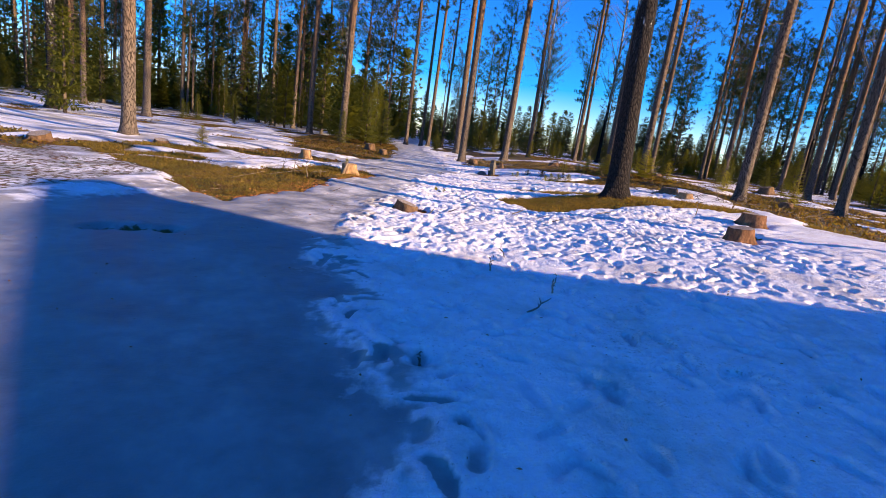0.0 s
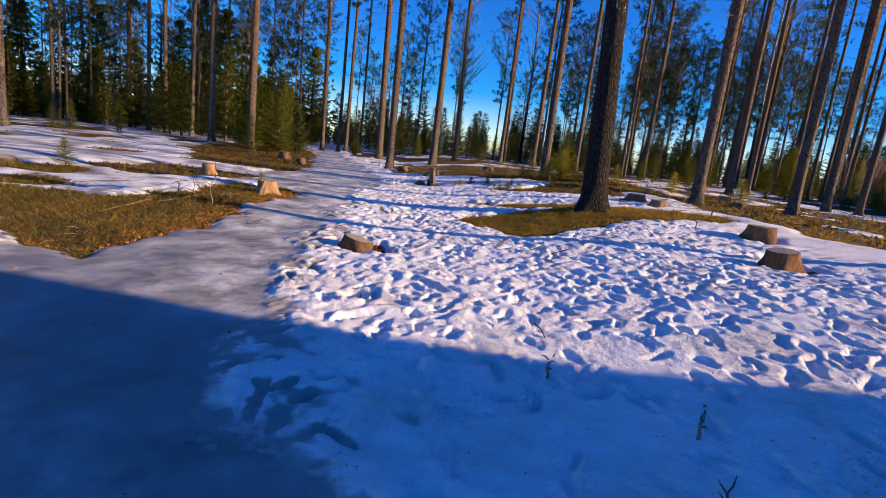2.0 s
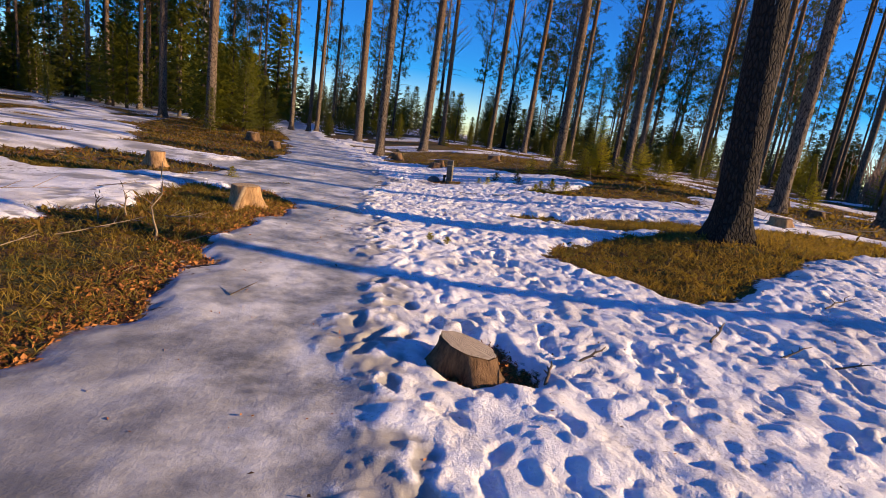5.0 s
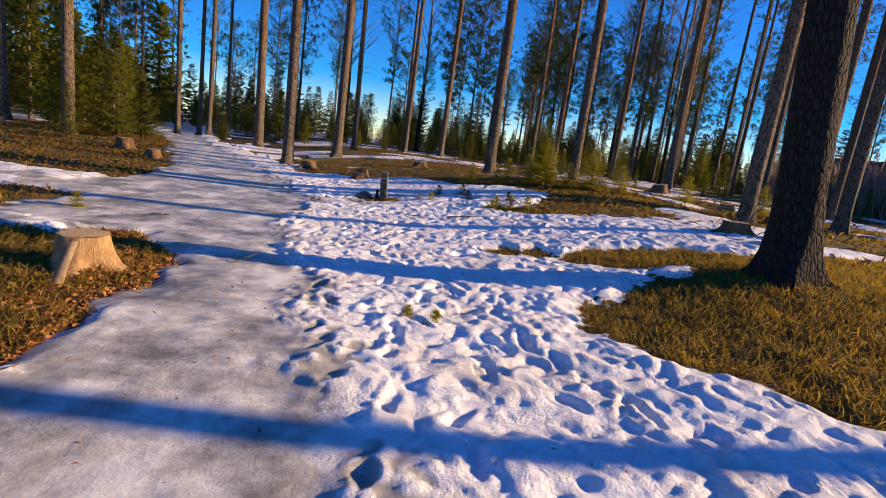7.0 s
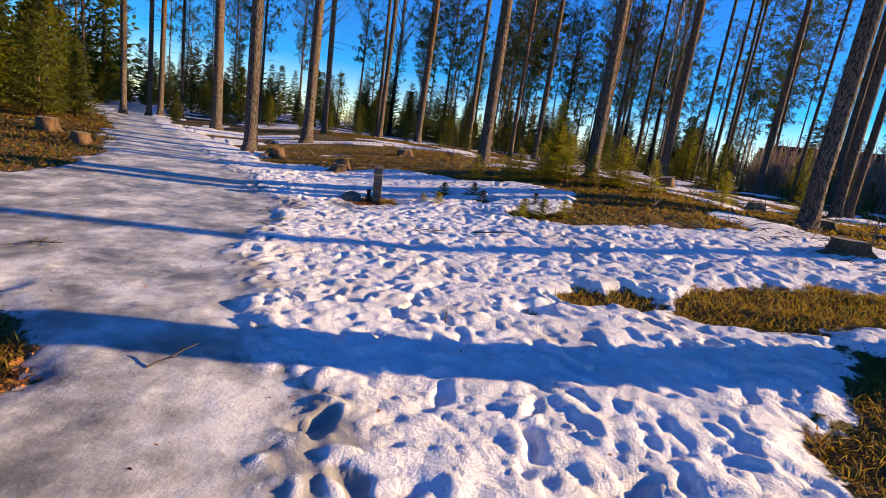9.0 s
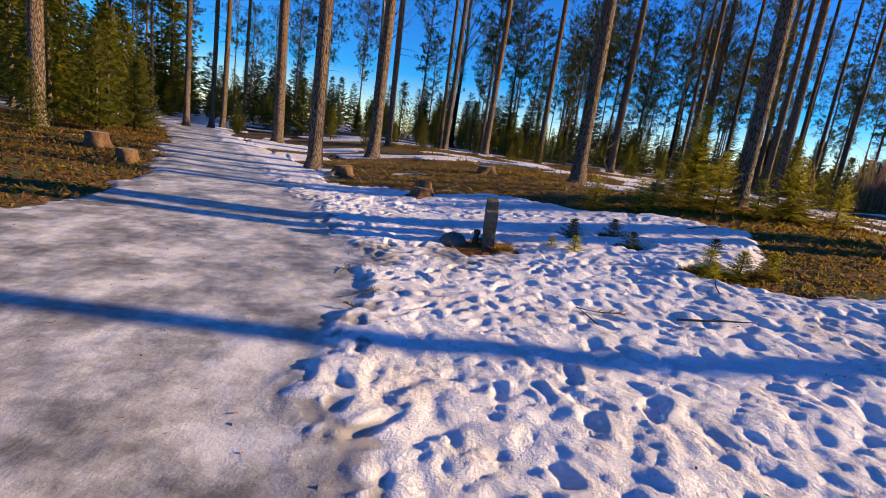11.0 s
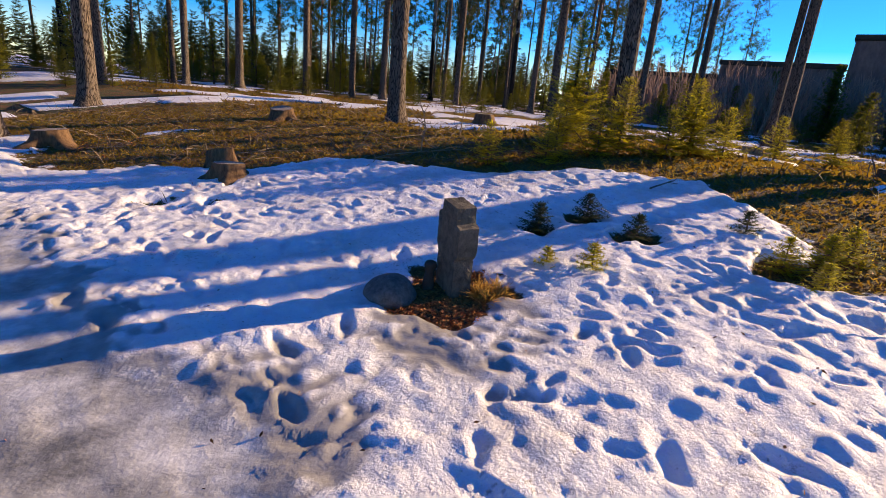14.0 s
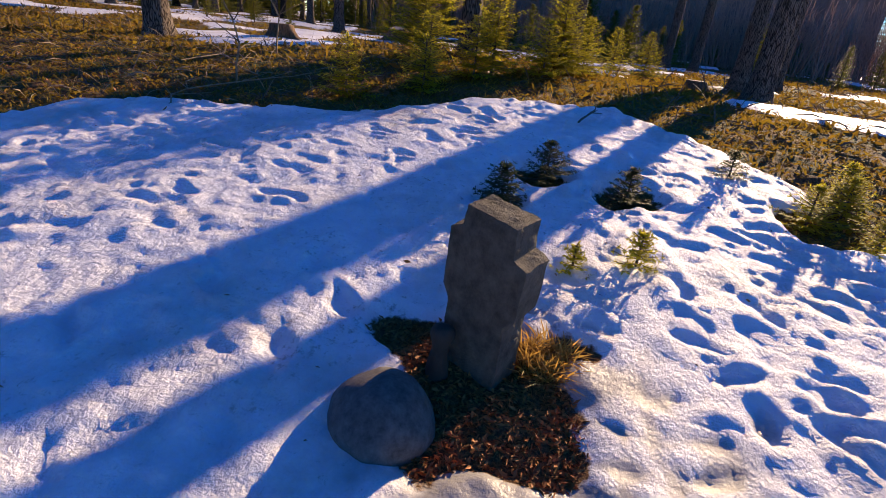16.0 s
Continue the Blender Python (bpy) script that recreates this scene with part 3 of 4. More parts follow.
def spruce_geo(H, rng, step, fine, spread_k=0.30):
    """Stem, boughs and needle sprays of a young spruce."""
    stem, leaves = Geo(), Geo()
    stem.tube([(0, 0, -0.1), (0, 0, H * 0.5), (0, 0, H)], [0.012 * H + 0.008, 0.008 * H + 0.004, 0.004], 6, cap=False)
    z = 0.10 * H
    while z < H * 0.99:
        k = z / H
        L0 = spread_k * H * (1 - k) ** 0.8 + 0.035 * H
        n = rng.randint(5, 7)
        a0 = rng.uniform(0, 6.28)
        for b in range(n):
            az = a0 + b * 6.283 / n + rng.uniform(-0.35, 0.35)
            L = L0 * rng.uniform(0.6, 1.15)
            out = Vector((math.cos(az), math.sin(az), 0))
            p0 = Vector((0, 0, z + rng.uniform(-0.3, 0.3) * step))
            rise = 0.5 * k + rng.uniform(-0.12, 0.18)
            tip = p0 + out * L + Vector((0, 0, L * rise))
            mid = p0 + out * L * 0.5 + Vector((0, 0, L * (rise * 0.5 - 0.06)))
            if fine > 1:
                stem.tube([p0, mid, tip], [0.005 * H ** 0.5, 0.004 * H ** 0.5, 0.0015], 3, cap=False)
            side = out.cross(Vector((0, 0, 1)))
            m = max(3, int(L / (0.035 if fine > 1 else 0.05 if fine > 0.5 else 0.16)))
            for j in range(m):
                t = (j + 0.6) / m
                c = p0.lerp(mid, t * 2) if t < 0.5 else mid.lerp(tip, t * 2 - 1)
                for sg in (-1, 1):
                    d = (out * rng.uniform(0.5, 0.9) + side * sg * rng.uniform(0.5, 1) + Vector((0, 0, rng.uniform(-0.35, 0.1)))).normalized()
                    ln = (1 - t * 0.65) * L * 0.42 * rng.uniform(0.6, 1.1)
                    if fine > 1:
                        up = d.cross(Vector((0, 0, 1))).normalized()
                        leaves.blade(c, d, ln + 0.01, 0.018 + 0.16 * ln, up)
                        for q in range(max(3, int(ln / 0.016))):
                            s = c + d * ln * (q + 0.5) / max(3, int(ln / 0.016))
                            e = (d * 0.7 + up * (q % 2 * 2 - 1) * 0.8 + Vector((0, 0, rng.gauss(0.25, 0.45)))).normalized()
                            leaves.blade(s, e, rng.uniform(0.02, 0.034), 0.0032 * fine)
                    elif fine > 0.5:
                        leaves.blade(c, d, ln + 0.02, 0.026)
                        leaves.blade(c, (d + Vector((0, 0, -0.6))).normalized(), ln * 0.7 + 0.02, 0.022)
                    else:
                        leaves.blade(c, d, ln + 0.1, 0.10 + 0.03 * H)
        z += step * (1 - 0.45 * k)
    leaves.blade((0, 0, H * 0.9), Vector((0, 0, 1)), H * 0.13, 0.03 + 0.008 * H)
    return stem, leaves


def make_spruce(H, seed, step, fine, mat, name="young_spruce", spread_k=0.30):
    stem, leaves = spruce_geo(H, random.Random(seed), step, fine, spread_k)
    tree = new(name)
    part("stem", stem.mesh("stem", TWIG), tree)
    part("foliage", leaves.mesh("foliage", mat, False), tree)
    return tree


def put(ob, x, y, turn=0.0, scale=1.0, lean=(0, 0), sink=0.0):
    ob.matrix_basis = pose(x, y, top(x, y) - sink, lean[0], lean[1], turn) @ Matrix.Diagonal((scale, scale, scale, 1))
    return ob


def plant(proto, x, y, turn=0.0, scale=1.0, lean=(0, 0), sink=0.0, thick=None):
    ob = put(copy_thing(proto, Matrix()), x, y, turn, scale, lean, sink)
    for o in ob.children:
        if thick and o.name.startswith("trunk"):
            o.scale = (thick / scale, thick / scale, 1)
    return ob


# tall pines: x, y, trunk diameter
PINES = [
    (-11.1, 17.6, .58), (-20, 33.5, .6), (-28, 39, .55), (-37, 50, .6), (-34, 50, .42), (-28, 53, .5), (-30, 62, .5), (-27, 65, .5),
    (-20.3, 53, .46), (-17.9, 50.2, .45), (-16.4, 52, .48), (-11.5, 40.6, .58), (-7.9, 35.8, .62), (-17, 66, .45), (-4.95, 50.6, .47),
    (-3.7, 53.2, .42), (-3.1, 55, .5), (-1.8, 60.4, .38), (0, 42.9, .68), (0.33, 29.9, .52), (3.2, 35.2, .58), (5.9, 43.5, .45), (10.3, 46.2, .45),
    (13.4, 46.8, .56), (16.9, 45.7, .5), (8.3, 28.7, .56), (22.6, 48.6, .42), (23.6, 46.6, .62), (25.8, 41.8, .48), (8.0, 22.6, .38), (33, 48, .5),
    (30.6, 47.3, .4), (39, 47, .62), (43, 47, .5), (42.2, 44.6, .45), (26.5, 29.8, .48), (9.9, 18.1, .46), (16, 11.95, .45), (21.5, 32, .54), (18.4, 21.8, .44),
    (20.9, 22.6, .36), (30.7, 28.3, .5), (25.9, 36, .46), (36, 48, .46), (29.1, 34.2, .27), (31.9, 36, .3), (24.2, 26.7, .22), (12.4, 53, .4), (-48, 57, .45),
    (25.1, 18.4, .45), (24.0, 17.4, .45), (13.2, 17.8, .42), (12.5, 6.7, .4), (16, 16.4, .48),
]
protos = [make_pine(25 + i, 0.5, 40 + i, None, 0.50 + 0.03 * i, 44) for i in range(5)]
far_protos = [make_pine(16 + 1.3 * i, 0.5, 70 + i, None, 0.36 + 0.04 * i, 62) for i in range(4)]
prng = random.Random(3)
for i, (x, y, d) in enumerate(PINES):
    s = prng.uniform(0.86, 1.08)
    t = plant(protos[i % 5], x, y, prng.uniform(0, 360), s, (prng.uniform(-0.8, 0.8), prng.uniform(-0.8, 0.8)), 0.03, d * 0.77)
    tagged(t, "tall straight pine with scaly grey-brown bark", "tree", "pines of the wood")
# thinner pines deeper in the wood
frng = random.Random(17)
placed, tries = [(x, y) for x, y, _ in PINES], 0
while len(placed) < len(PINES) + 150 and tries < 9000:
    tries += 1
    a, r = radians(frng.uniform(-118, 48)), frng.uniform(46, 105)
    x, y = -1 + math.sin(-a) * r, 12 + math.cos(a) * r
    if abs(x + 4.5) < 3 and y < 75 or min((x - u) ** 2 + (y - v) ** 2 for u, v in placed) < 3.2 or (x > 18 and y < 40):
        continue
    # the wood is thinner just beside the path
    if 0.0 < x / (y - 2) < 0.36 and frng.random() < 0.6:
        continue
    placed.append((x, y))
    t = plant(far_protos[frng.randrange(4)], x, y, frng.uniform(0, 360), frng.uniform(0.8, 1.12), (frng.uniform(-1, 1), frng.uniform(-1, 1)), 0.03, frng.uniform(0.16, 0.30))
    tagged(t, "slender far pine with a high needle crown", "tree", "far pines")
for p in protos + far_protos:
    for o in (*p.children_recursive, p):
        bpy.data.objects.remove(o)

birch = put(make_bare_tree(20, 0.262, 9, BIRCH), 4.1, 13.1, 0, 1, (-5, 0))
tagged(birch, "old birch with dark cracked bark and white patches", "tree")
for i, (x, y, d) in enumerate([(-22.5, 29, .6), (-13.3, 58.4, .5), (28, 39, .3), (16, 60, .4), (34, 52, .4), (44, 58, .45), (9, 62, .4)]):
    b = put(make_bare_tree(19 + i % 3, d / 2, 60 + i, BIRCH), x, y, 50 * i, 1)
    tagged(b, "leafless birch with pale bark and fine twigs", "tree", "birches of the wood")

# young spruces beside the snow, seen close
NEAR_SPRUCES = [(7.1, 23.05, 1.95, 0.30), (5.6, 22.4, 0.75, 0.55), (6.6, 21.9, 1.1, 0.52), (7.6, 21.2, 1.15, 0.55), (4.75, 22.95, 0.6, 0.6), (6.5, 22.8, 0.8, 0.55), (6.1, 22.0, 0.7, 0.6), (8.4, 20.9, 0.8, 0.55), (5.2, 22.3, 0.6, 0.6), (6.9, 21.3, 0.7, 0.6), (10.5, 20.5, 0.8, 0.5), (12.8, 19.8, 1.0, 0.5), (-7.9, 16.2, 0.75, 0.5)]
for i, (x, y, h, k) in enumerate(NEAR_SPRUCES):
    s = put(make_spruce(h, 100 + i, 0.065, 3.0, SPRUCE_NEEDLE, "young_spruce", k), x, y, 40 * i)
    tagged(s, "bushy yellow-green young spruce at the wood's edge", "spruce", "young spruces by the snow")
# saplings standing in melted hollows of the snow
for i, (x, y, h) in enumerate([(2.95, 20.95, .34), (3.5, 20.75, .36), (3.38, 20.2, .3), (4.05, 19.5, .2), (2.45, 20.15, .2), (2.3, 20.45, .14), (3.55, 19.1, .3), (3.75, 18.85, .34), (3.3, 18.8, .25), (4.1, 18.75, .3), (-3.7, 17.9, .22), (-0.39, 13.2, .11), (-0.18, 13.08, .1)]):
    # the first four get the needle colour with shade painted in
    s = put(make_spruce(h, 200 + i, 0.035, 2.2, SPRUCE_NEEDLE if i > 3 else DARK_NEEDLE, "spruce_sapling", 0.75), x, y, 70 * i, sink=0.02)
    tagged(s, "small spruce sapling standing in melting snow", "sapling", "saplings in the snow")
# undergrowth further into the wood
under = [make_spruce(1, 300 + i, 0.062, 0.8, UNDER_NEEDLE, "undergrowth_spruce", 0.26 + 0.03 * i) for i in range(4)]
urng = random.Random(23)
n = 0
while n < 215:
    a, r = radians(urng.uniform(-112, 46)), urng.uniform(28, 66)
    x, y = -1 + math.sin(-a) * r, 14 + math.cos(a) * r
    if -9 < x < 3.5 and y < 46 or abs(x + 4.8) < 1.6 + (x < -4.8) * 1 and y < 70 or (4 < x < 18 and y < 36):
        continue
    n += 1
    h = urng.uniform(0.8, 2.0) if r < 36 else urng.uniform(1.4, 4.4) * (1.0 if x > -6 else 1.5)
    tagged(plant(under[n % 4], x, y, urng.uniform(0, 360), h), "bushy green spruce of the undergrowth", "spruce", "undergrowth spruces")
for x, y, h in [(-6.4, 36.5, 3.6), (-5.6, 38.5, 2.6), (-6.8, 40, 4.6), (-7.4, 33.5, 2.0), (-8.2, 38, 5.2), (-6.2, 43, 3.4), (-19.6, 26, 5), (-21, 27.5, 3), (-9.6, 43, 6), (-12, 46, 7), (-7.5, 47, 5)]:
    tagged(plant(under[int(h * 3) % 4], x, y, h * 80, h), "bushy green spruce beside the path", "spruce", "undergrowth spruces")
for i in range(34):
    x, y = urng.uniform(22, 39), urng.uniform(6, 34)
    tagged(plant(under[i % 4], x, y, urng.uniform(0, 360), urng.uniform(0.9, 2.6)), "green young spruce before the concrete walls", "spruce", "undergrowth spruces")
for i in range(36):
    a, r = radians(urng.uniform(6, 50)), urng.uniform(48, 84)
    x, y = -1 - math.sin(a) * r, 12 + math.cos(a) * r
    tagged(plant(under[i % 4], x, y, urng.uniform(0, 360), urng.uniform(6, 14)), "tall dark spruce among the pines", "spruce", "tall spruces")
for p in under:
    for o in (*p.children_recursive, p):
        bpy.data.objects.remove(o)


def far_wood(name, count, near, far, small, large, mat, seed, sweep, label):
    """Spruces of the far wood, too many to count."""
    rng = random.Random(seed)
    kinds = []
    for i in range(4):
        _, lv = spruce_geo(8, random.Random(seed + 400 + i), 0.5, 0.3, 0.24)
        kinds.append((np.array([tuple(p) for p in lv.v]), np.array(lv.f)))
    vs, fs, base = [], [], 0
    for i in range(count):
        a, r = radians(rng.uniform(*sweep)), rng.uniform(near, far)
        x, y = math.sin(-a) * r, 14 + math.cos(a) * r
        if (x > 42 and y < 42 and r < 62) or abs(x + 5) < 2.2 and y < 75:
            continue
        v, f = kinds[rng.randrange(4)]
        s, c = rng.uniform(small, large), rng.uniform(0, 6.28)
        m = np.array([[math.cos(c), -math.sin(c), 0], [math.sin(c), math.cos(c), 0], [0, 0, 1]]) * s
        vs.append(v @ m.T + np.array([x, y, top(x, y) - 0.1]))
        fs.append(f + base)
        base += len(v)
    me = mesh_from(name, np.concatenate(vs), np.concatenate(fs), mat, False)
    tagged(new(name, me), label, "forest", kind="stuff")


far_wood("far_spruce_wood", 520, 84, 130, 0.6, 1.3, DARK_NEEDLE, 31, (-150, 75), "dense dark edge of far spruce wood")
far_wood("far_undergrowth", 560, 46, 84, 0.18, 0.5, UNDER_NEEDLE, 57, (-112, 60), "bright green young spruces deep in the wood")


# ---- ground plants ----
def scatter(name, count, box, seed, mat, length, width, flat, label, keep, lumps=0.35):
    """Blades, leaves or sprigs on the bare ground, too many to count."""
    rng = np.random.default_rng(seed)
    x, y = rng.uniform(box[0], box[2], count), rng.uniform(box[1], box[3], count)
    ok = keep(x, y) & (vnoise(x, y, 0.5, seed) * lumps + rng.uniform(-0.5, 0.5, count) > -0.25)
    x, y = x[ok], y[ok]
    i, j = np.clip(np.searchsorted(GX, x) - 1, 0, len(GX) - 2), np.clip(np.searchsorted(GY, y) - 1, 0, len(GY) - 2)
    z = np.minimum(np.minimum(GZ[j, i], GZ[j + 1, i + 1]), np.minimum(GZ[j, i + 1], GZ[j + 1, i]))
    n = len(x)
    p = np.stack([x, y, z], -1)
    d = np.stack([rng.normal(0, 1, n), rng.normal(0, 1, n), np.abs(rng.normal(flat, 0.35, n))], -1)
    d /= np.linalg.norm(d, axis=1)[:, None]
    s = np.cross(d, rng.normal(0, 1, (n, 3)))
    s /= np.linalg.norm(s, axis=1)[:, None]
    L = (length * rng.uniform(0.5, 1.3, n))[:, None]
    W = (width * rng.uniform(0.6, 1.2, n))[:, None]
    v = np.stack([p - s * W * 0.3, p + d * L * 0.5 + s * W * 0.5, p + d * L - np.array([0, 0, 0.15]) * L, p + d * L * 0.5 - s * W * 0.5], 1).reshape(-1, 3)
    me = mesh_from(name, v, np.arange(n * 4).reshape(-1, 4), mat, False)
    tagged(new(name, me), label, "vegetation", kind="stuff")


def on_bare(lo, hi=0.42):
    return lambda x, y: (cover(x, y)[0] < hi) & (cover(x, y)[0] >= lo) & (np.hypot(x - 1.4, y - 20.6) > 0.9)


scatter("dry_grass", 90000, (-10, 8, -2, 17.5), 1, GRASS, 0.12, 0.007, 1.3, "short dry yellow-brown grass on the bank", on_bare(0))
scatter("moss_sprigs", 90000, (-10, 8, -2, 17.5), 2, HEATH, 0.045, 0.016, 0.7, "olive moss and blueberry sprigs on the bank", on_bare(0))
scatter("dry_grass", 80000, (1, 10.5, 8.5, 16.2), 3, GRASS, 0.11, 0.007, 1.3, "short dry grass round the birch", on_bare(0))
scatter("moss_sprigs", 70000, (1, 10.5, 8.5, 16.2), 4, HEATH, 0.045, 0.016, 0.7, "olive moss and blueberry sprigs round the birch", on_bare(0))
scatter("heath_plants", 110000, (-1, 18, 16, 34), 5, HEATH, 0.065, 0.022, 0.9, "low brown-green heath under the pines", on_bare(0))
scatter("dry_grass", 90000, (-1, 18, 16, 34), 6, GRASS, 0.09, 0.011, 0.7, "dry grass and twigs under the pines", on_bare(0))
scatter("heath_plants", 90000, (-24, 12, -3, 46), 7, HEATH, 0.13, 0.04, 0.9, "low brown-green heath beside the path", on_bare(0))
scatter("heath_plants", 90000, (6, 5, 40, 50), 8, HEATH, 0.16, 0.05, 0.9, "low brown-green heath of the open wood", on_bare(0))
scatter("fallen_leaves", 26000, (-5, 7.8, -2, 17), 9, LEAF, 0.05, 0.03, 0.12, "brown fallen birch leaves", on_bare(0.05, 0.5), 0.8)
scatter("fallen_leaves", 16000, (0.5, 10.5, 8, 31), 10, LEAF, 0.05, 0.03, 0.12, "brown fallen leaves and bark bits", on_bare(0.0, 0.5), 0.8)
scatter("needle_litter", 40000, (0.7, 19.9, 2.1, 21.3), 11, LEAF, 0.035, 0.012, 0.1, "red-brown needle and bark litter round the stone", lambda x, y: cover(x, y)[0] < 0.5, 0.2)
scatter("bark_debris", 1500, (-4, 2, 5, 25), 14, LEAF, 0.032, 0.016, 0.1, "scattered bark flakes and needles on snow", lambda x, y: cover(x, y)[0] > 0.8, 0.9)
scatter("bank_leaves", 30000, (-4.4, 9, -2.2, 16.6), 15, LEAF, 0.05, 0.028, 0.15, "red-brown fallen leaves along the bank's edge", lambda x, y: (cover(x, y)[0] < 0.5) & (cover(x + 0.55, y)[0] > 0.5), 0.3)
scatter("bark_chips", 9000, (-1.3, 9.1, 0.0, 10.2), 21, LEAF, 0.045, 0.018, 0.2, "orange-brown bark chips and needles round the stump", lambda x, y: cover(x, y)[0] < 0.6, 0.2)
scatter("fallen_twigs", 5200, (0.5, 23, 16, 36), 16, DEADTWIG, 0.42, 0.012, 0.22, "pale fallen twigs strewn over the heath", on_bare(0), 0.8)
scatter("dark_brushwood", 5200, (0.5, 23, 16, 36), 17, TWIG, 0.36, 0.016, 0.3, "dark brushwood strewn over the heath", on_bare(0), 0.9)
scatter("fallen_twigs", 900, (-10, 8, -2.4, 30), 18, DEADTWIG, 0.26, 0.008, 0.25, "pale fallen twigs on the mossy bank", on_bare(0), 0.8)
scatter("fallen_twigs", 700, (1, 8.5, 10.5, 18), 19, DEADTWIG, 0.26, 0.008, 0.25, "pale fallen twigs round the birch", on_bare(0), 0.8)
scatter("dark_brushwood", 2600, (5.5, 13.5, 22, 24), 20, TWIG, 0.5, 0.02, 0.3, "dark brushwood left in the open wood", on_bare(0, 1.1), 0.9)
scatter("dry_tussock", 1100, (1.5, 20.38, 1.75, 20.58), 12, STRAW, 0.12, 0.006, 1.0, "tuft of straw-coloured grass by the stone", lambda x, y: np.hypot(x - 1.62, y - 20.47) < 0.12, 0.1)


# ---- stumps ----
def make_stump(r, h, seed, bark, face, tilt=0.0, flare=0.5):
    """A sawn stump with root flare, ragged bark and a cut face."""
    rng = random.Random(seed)
    stump = new("tree_stump")
    sides, ph = 28, rng.uniform(0, 6)
    levels = [(-0.12, 1 + flare * 1.15), (0.0, 1 + flare), (0.25, 1 + flare * 0.5), (0.55, 1 + flare * 0.2), (0.8, 1.03), (0.97, 1.0), (1.0, 0.97)]
    g, ring = Geo(), []
    for k, s in levels:
        for i in range(sides):
            th = 2 * math.pi * i / sides
            root = 1 + (s - 1) * 0.75 * (math.sin(3 * th + ph) + 0.6 * math.sin(5 * th + ph * 2)) + 0.035 * math.sin(9 * th + ph) + rng.uniform(-0.02, 0.02)
            x, y = r * s * root * math.cos(th), r * s * root * math.sin(th)
            g.v.append(Vector((x, y, h * k + max(k, 0) * tilt * x)))
    for a in range(len(levels) - 1):
        for i in range(sides):
            j = (i + 1) % sides
            g.f.append((a * sides + i, a * sides + j, (a + 1) * sides + j, (a + 1) * sides + i))
    last = [Vector(p) for p in g.v[-sides:]]
    part("bark", g.mesh("bark", bark), stump)
    f = Geo()
    mid = sum(last, Vector()) / sides
    for k, dz in ((0.98, 0.001), (0.6, 0.004), (0.2, 0.006)):
        for p in last:
            q = mid.lerp(p, k)
            f.v.append(q + Vector((0, 0, dz + rng.uniform(0, 0.004))))
    for a in range(2):
        for i in range(sides):
            j = (i + 1) % sides
            f.f.append((a * sides + i, a * sides + j, (a + 1) * sides + j, (a + 1) * sides + i))
    f.f.append(tuple(range(2 * sides, 3 * sides)))
    part("cut_face", f.mesh("cut_face", face), stump, "sawn wood with growth rings")
    return stump


STUMPS = [
    (-0.78, 9.66, 0.20, 0.21, STUMP_BARK, CUT_GREY, -0.25, "low weathered grey stump beside the icy path"),
    (-2.95, 14.7, 0.20, 0.34, FRESH_BARK, CUT_FRESH, 0.0, "pale freshly sawn stump with torn orange sides"),
    (-5.3, 18.5, 0.17, 0.36, FRESH_BARK, CUT_GREY, 0.0, "pale grey-brown stump on the mossy bank"),
    (-5.1, 30.8, 0.26, 0.42, STUMP_BARK, CUT_GREY, 0.0, "dark stump in brown heath beside the path"),
    (-3.9, 28, 0.2, 0.3, STUMP_BARK, CUT_GREY, 0.0, "small brown stump in the heath"),
    (1.9, 24.75, 0.19, 0.2, STUMP_BARK, CUT_GREY, 0.05, "low sawn stump at the edge of the snow"),
    (2.15, 25.5, 0.17, 0.32, STUMP_BARK, STUMP_BARK, 0.3, "dark broken stump at the wood's edge"),
    (0.95, 28.7, 0.24, 0.24, STUMP_BARK, CUT_GREY, 0.1, "mossy brown stump under the pines"),
    (4.95, 8.75, 0.20, 0.33, RED_BARK, CUT_GREY, 0.12, "brown stump with reddish sides in the snow"),
    (6.3, 10.8, 0.23, 0.34, RED_BARK, CUT_GREY, 0.0, "sawn red-brown stump in the snow"),
    (6.5, 14.6, 0.18, 0.2, FRESH_BARK, CUT_GREY, 0.0, "low pale stump behind the birch"),
    (6.5, 15.7, 0.22, 0.22, STUMP_BARK, CUT_GREY, 0.0, "wide low stump beside the pine"),
    (13.5, 21.5, 0.22, 0.3, FRESH_BARK, CUT_GREY, 0.0, "far sawn stump in the open wood"),
    (12, 18.8, 0.2, 0.25, STUMP_BARK, CUT_GREY, 0.0, "dark stump among patches of snow"),
    (10.5, 27.5, 0.25, 0.3, STUMP_BARK, CUT_GREY, 0.0, "dark stump under the pines"),
    (16, 27, 0.3, 0.4, STUMP_BARK, CUT_GREY, 0.2, "brown stump under the pines"),
    (5.5, 29.5, 0.25, 0.3, STUMP_BARK, CUT_GREY, 0.2, "brown stump in the heath under the pines"),
    (-10.8, 13.4, 0.25, 0.22, STUMP_BARK, CUT_GREY, 0.3, "broken low stump in icy snow"),
    (-9.3, 16.4, 0.2, 0.15, STUMP_BARK, CUT_GREY, 0.2, "low dark stump in snow"),
]
for i, (x, y, r, h, bark, face, tilt, label) in enumerate(STUMPS):
    s = make_stump(r, h, 500 + i, bark, face, tilt)
    s.matrix_basis = pose(x, y, top(x, y) - 0.03, 0, 0, 47 * i)
    tagged(s, label, "stump", "sawn stumps")


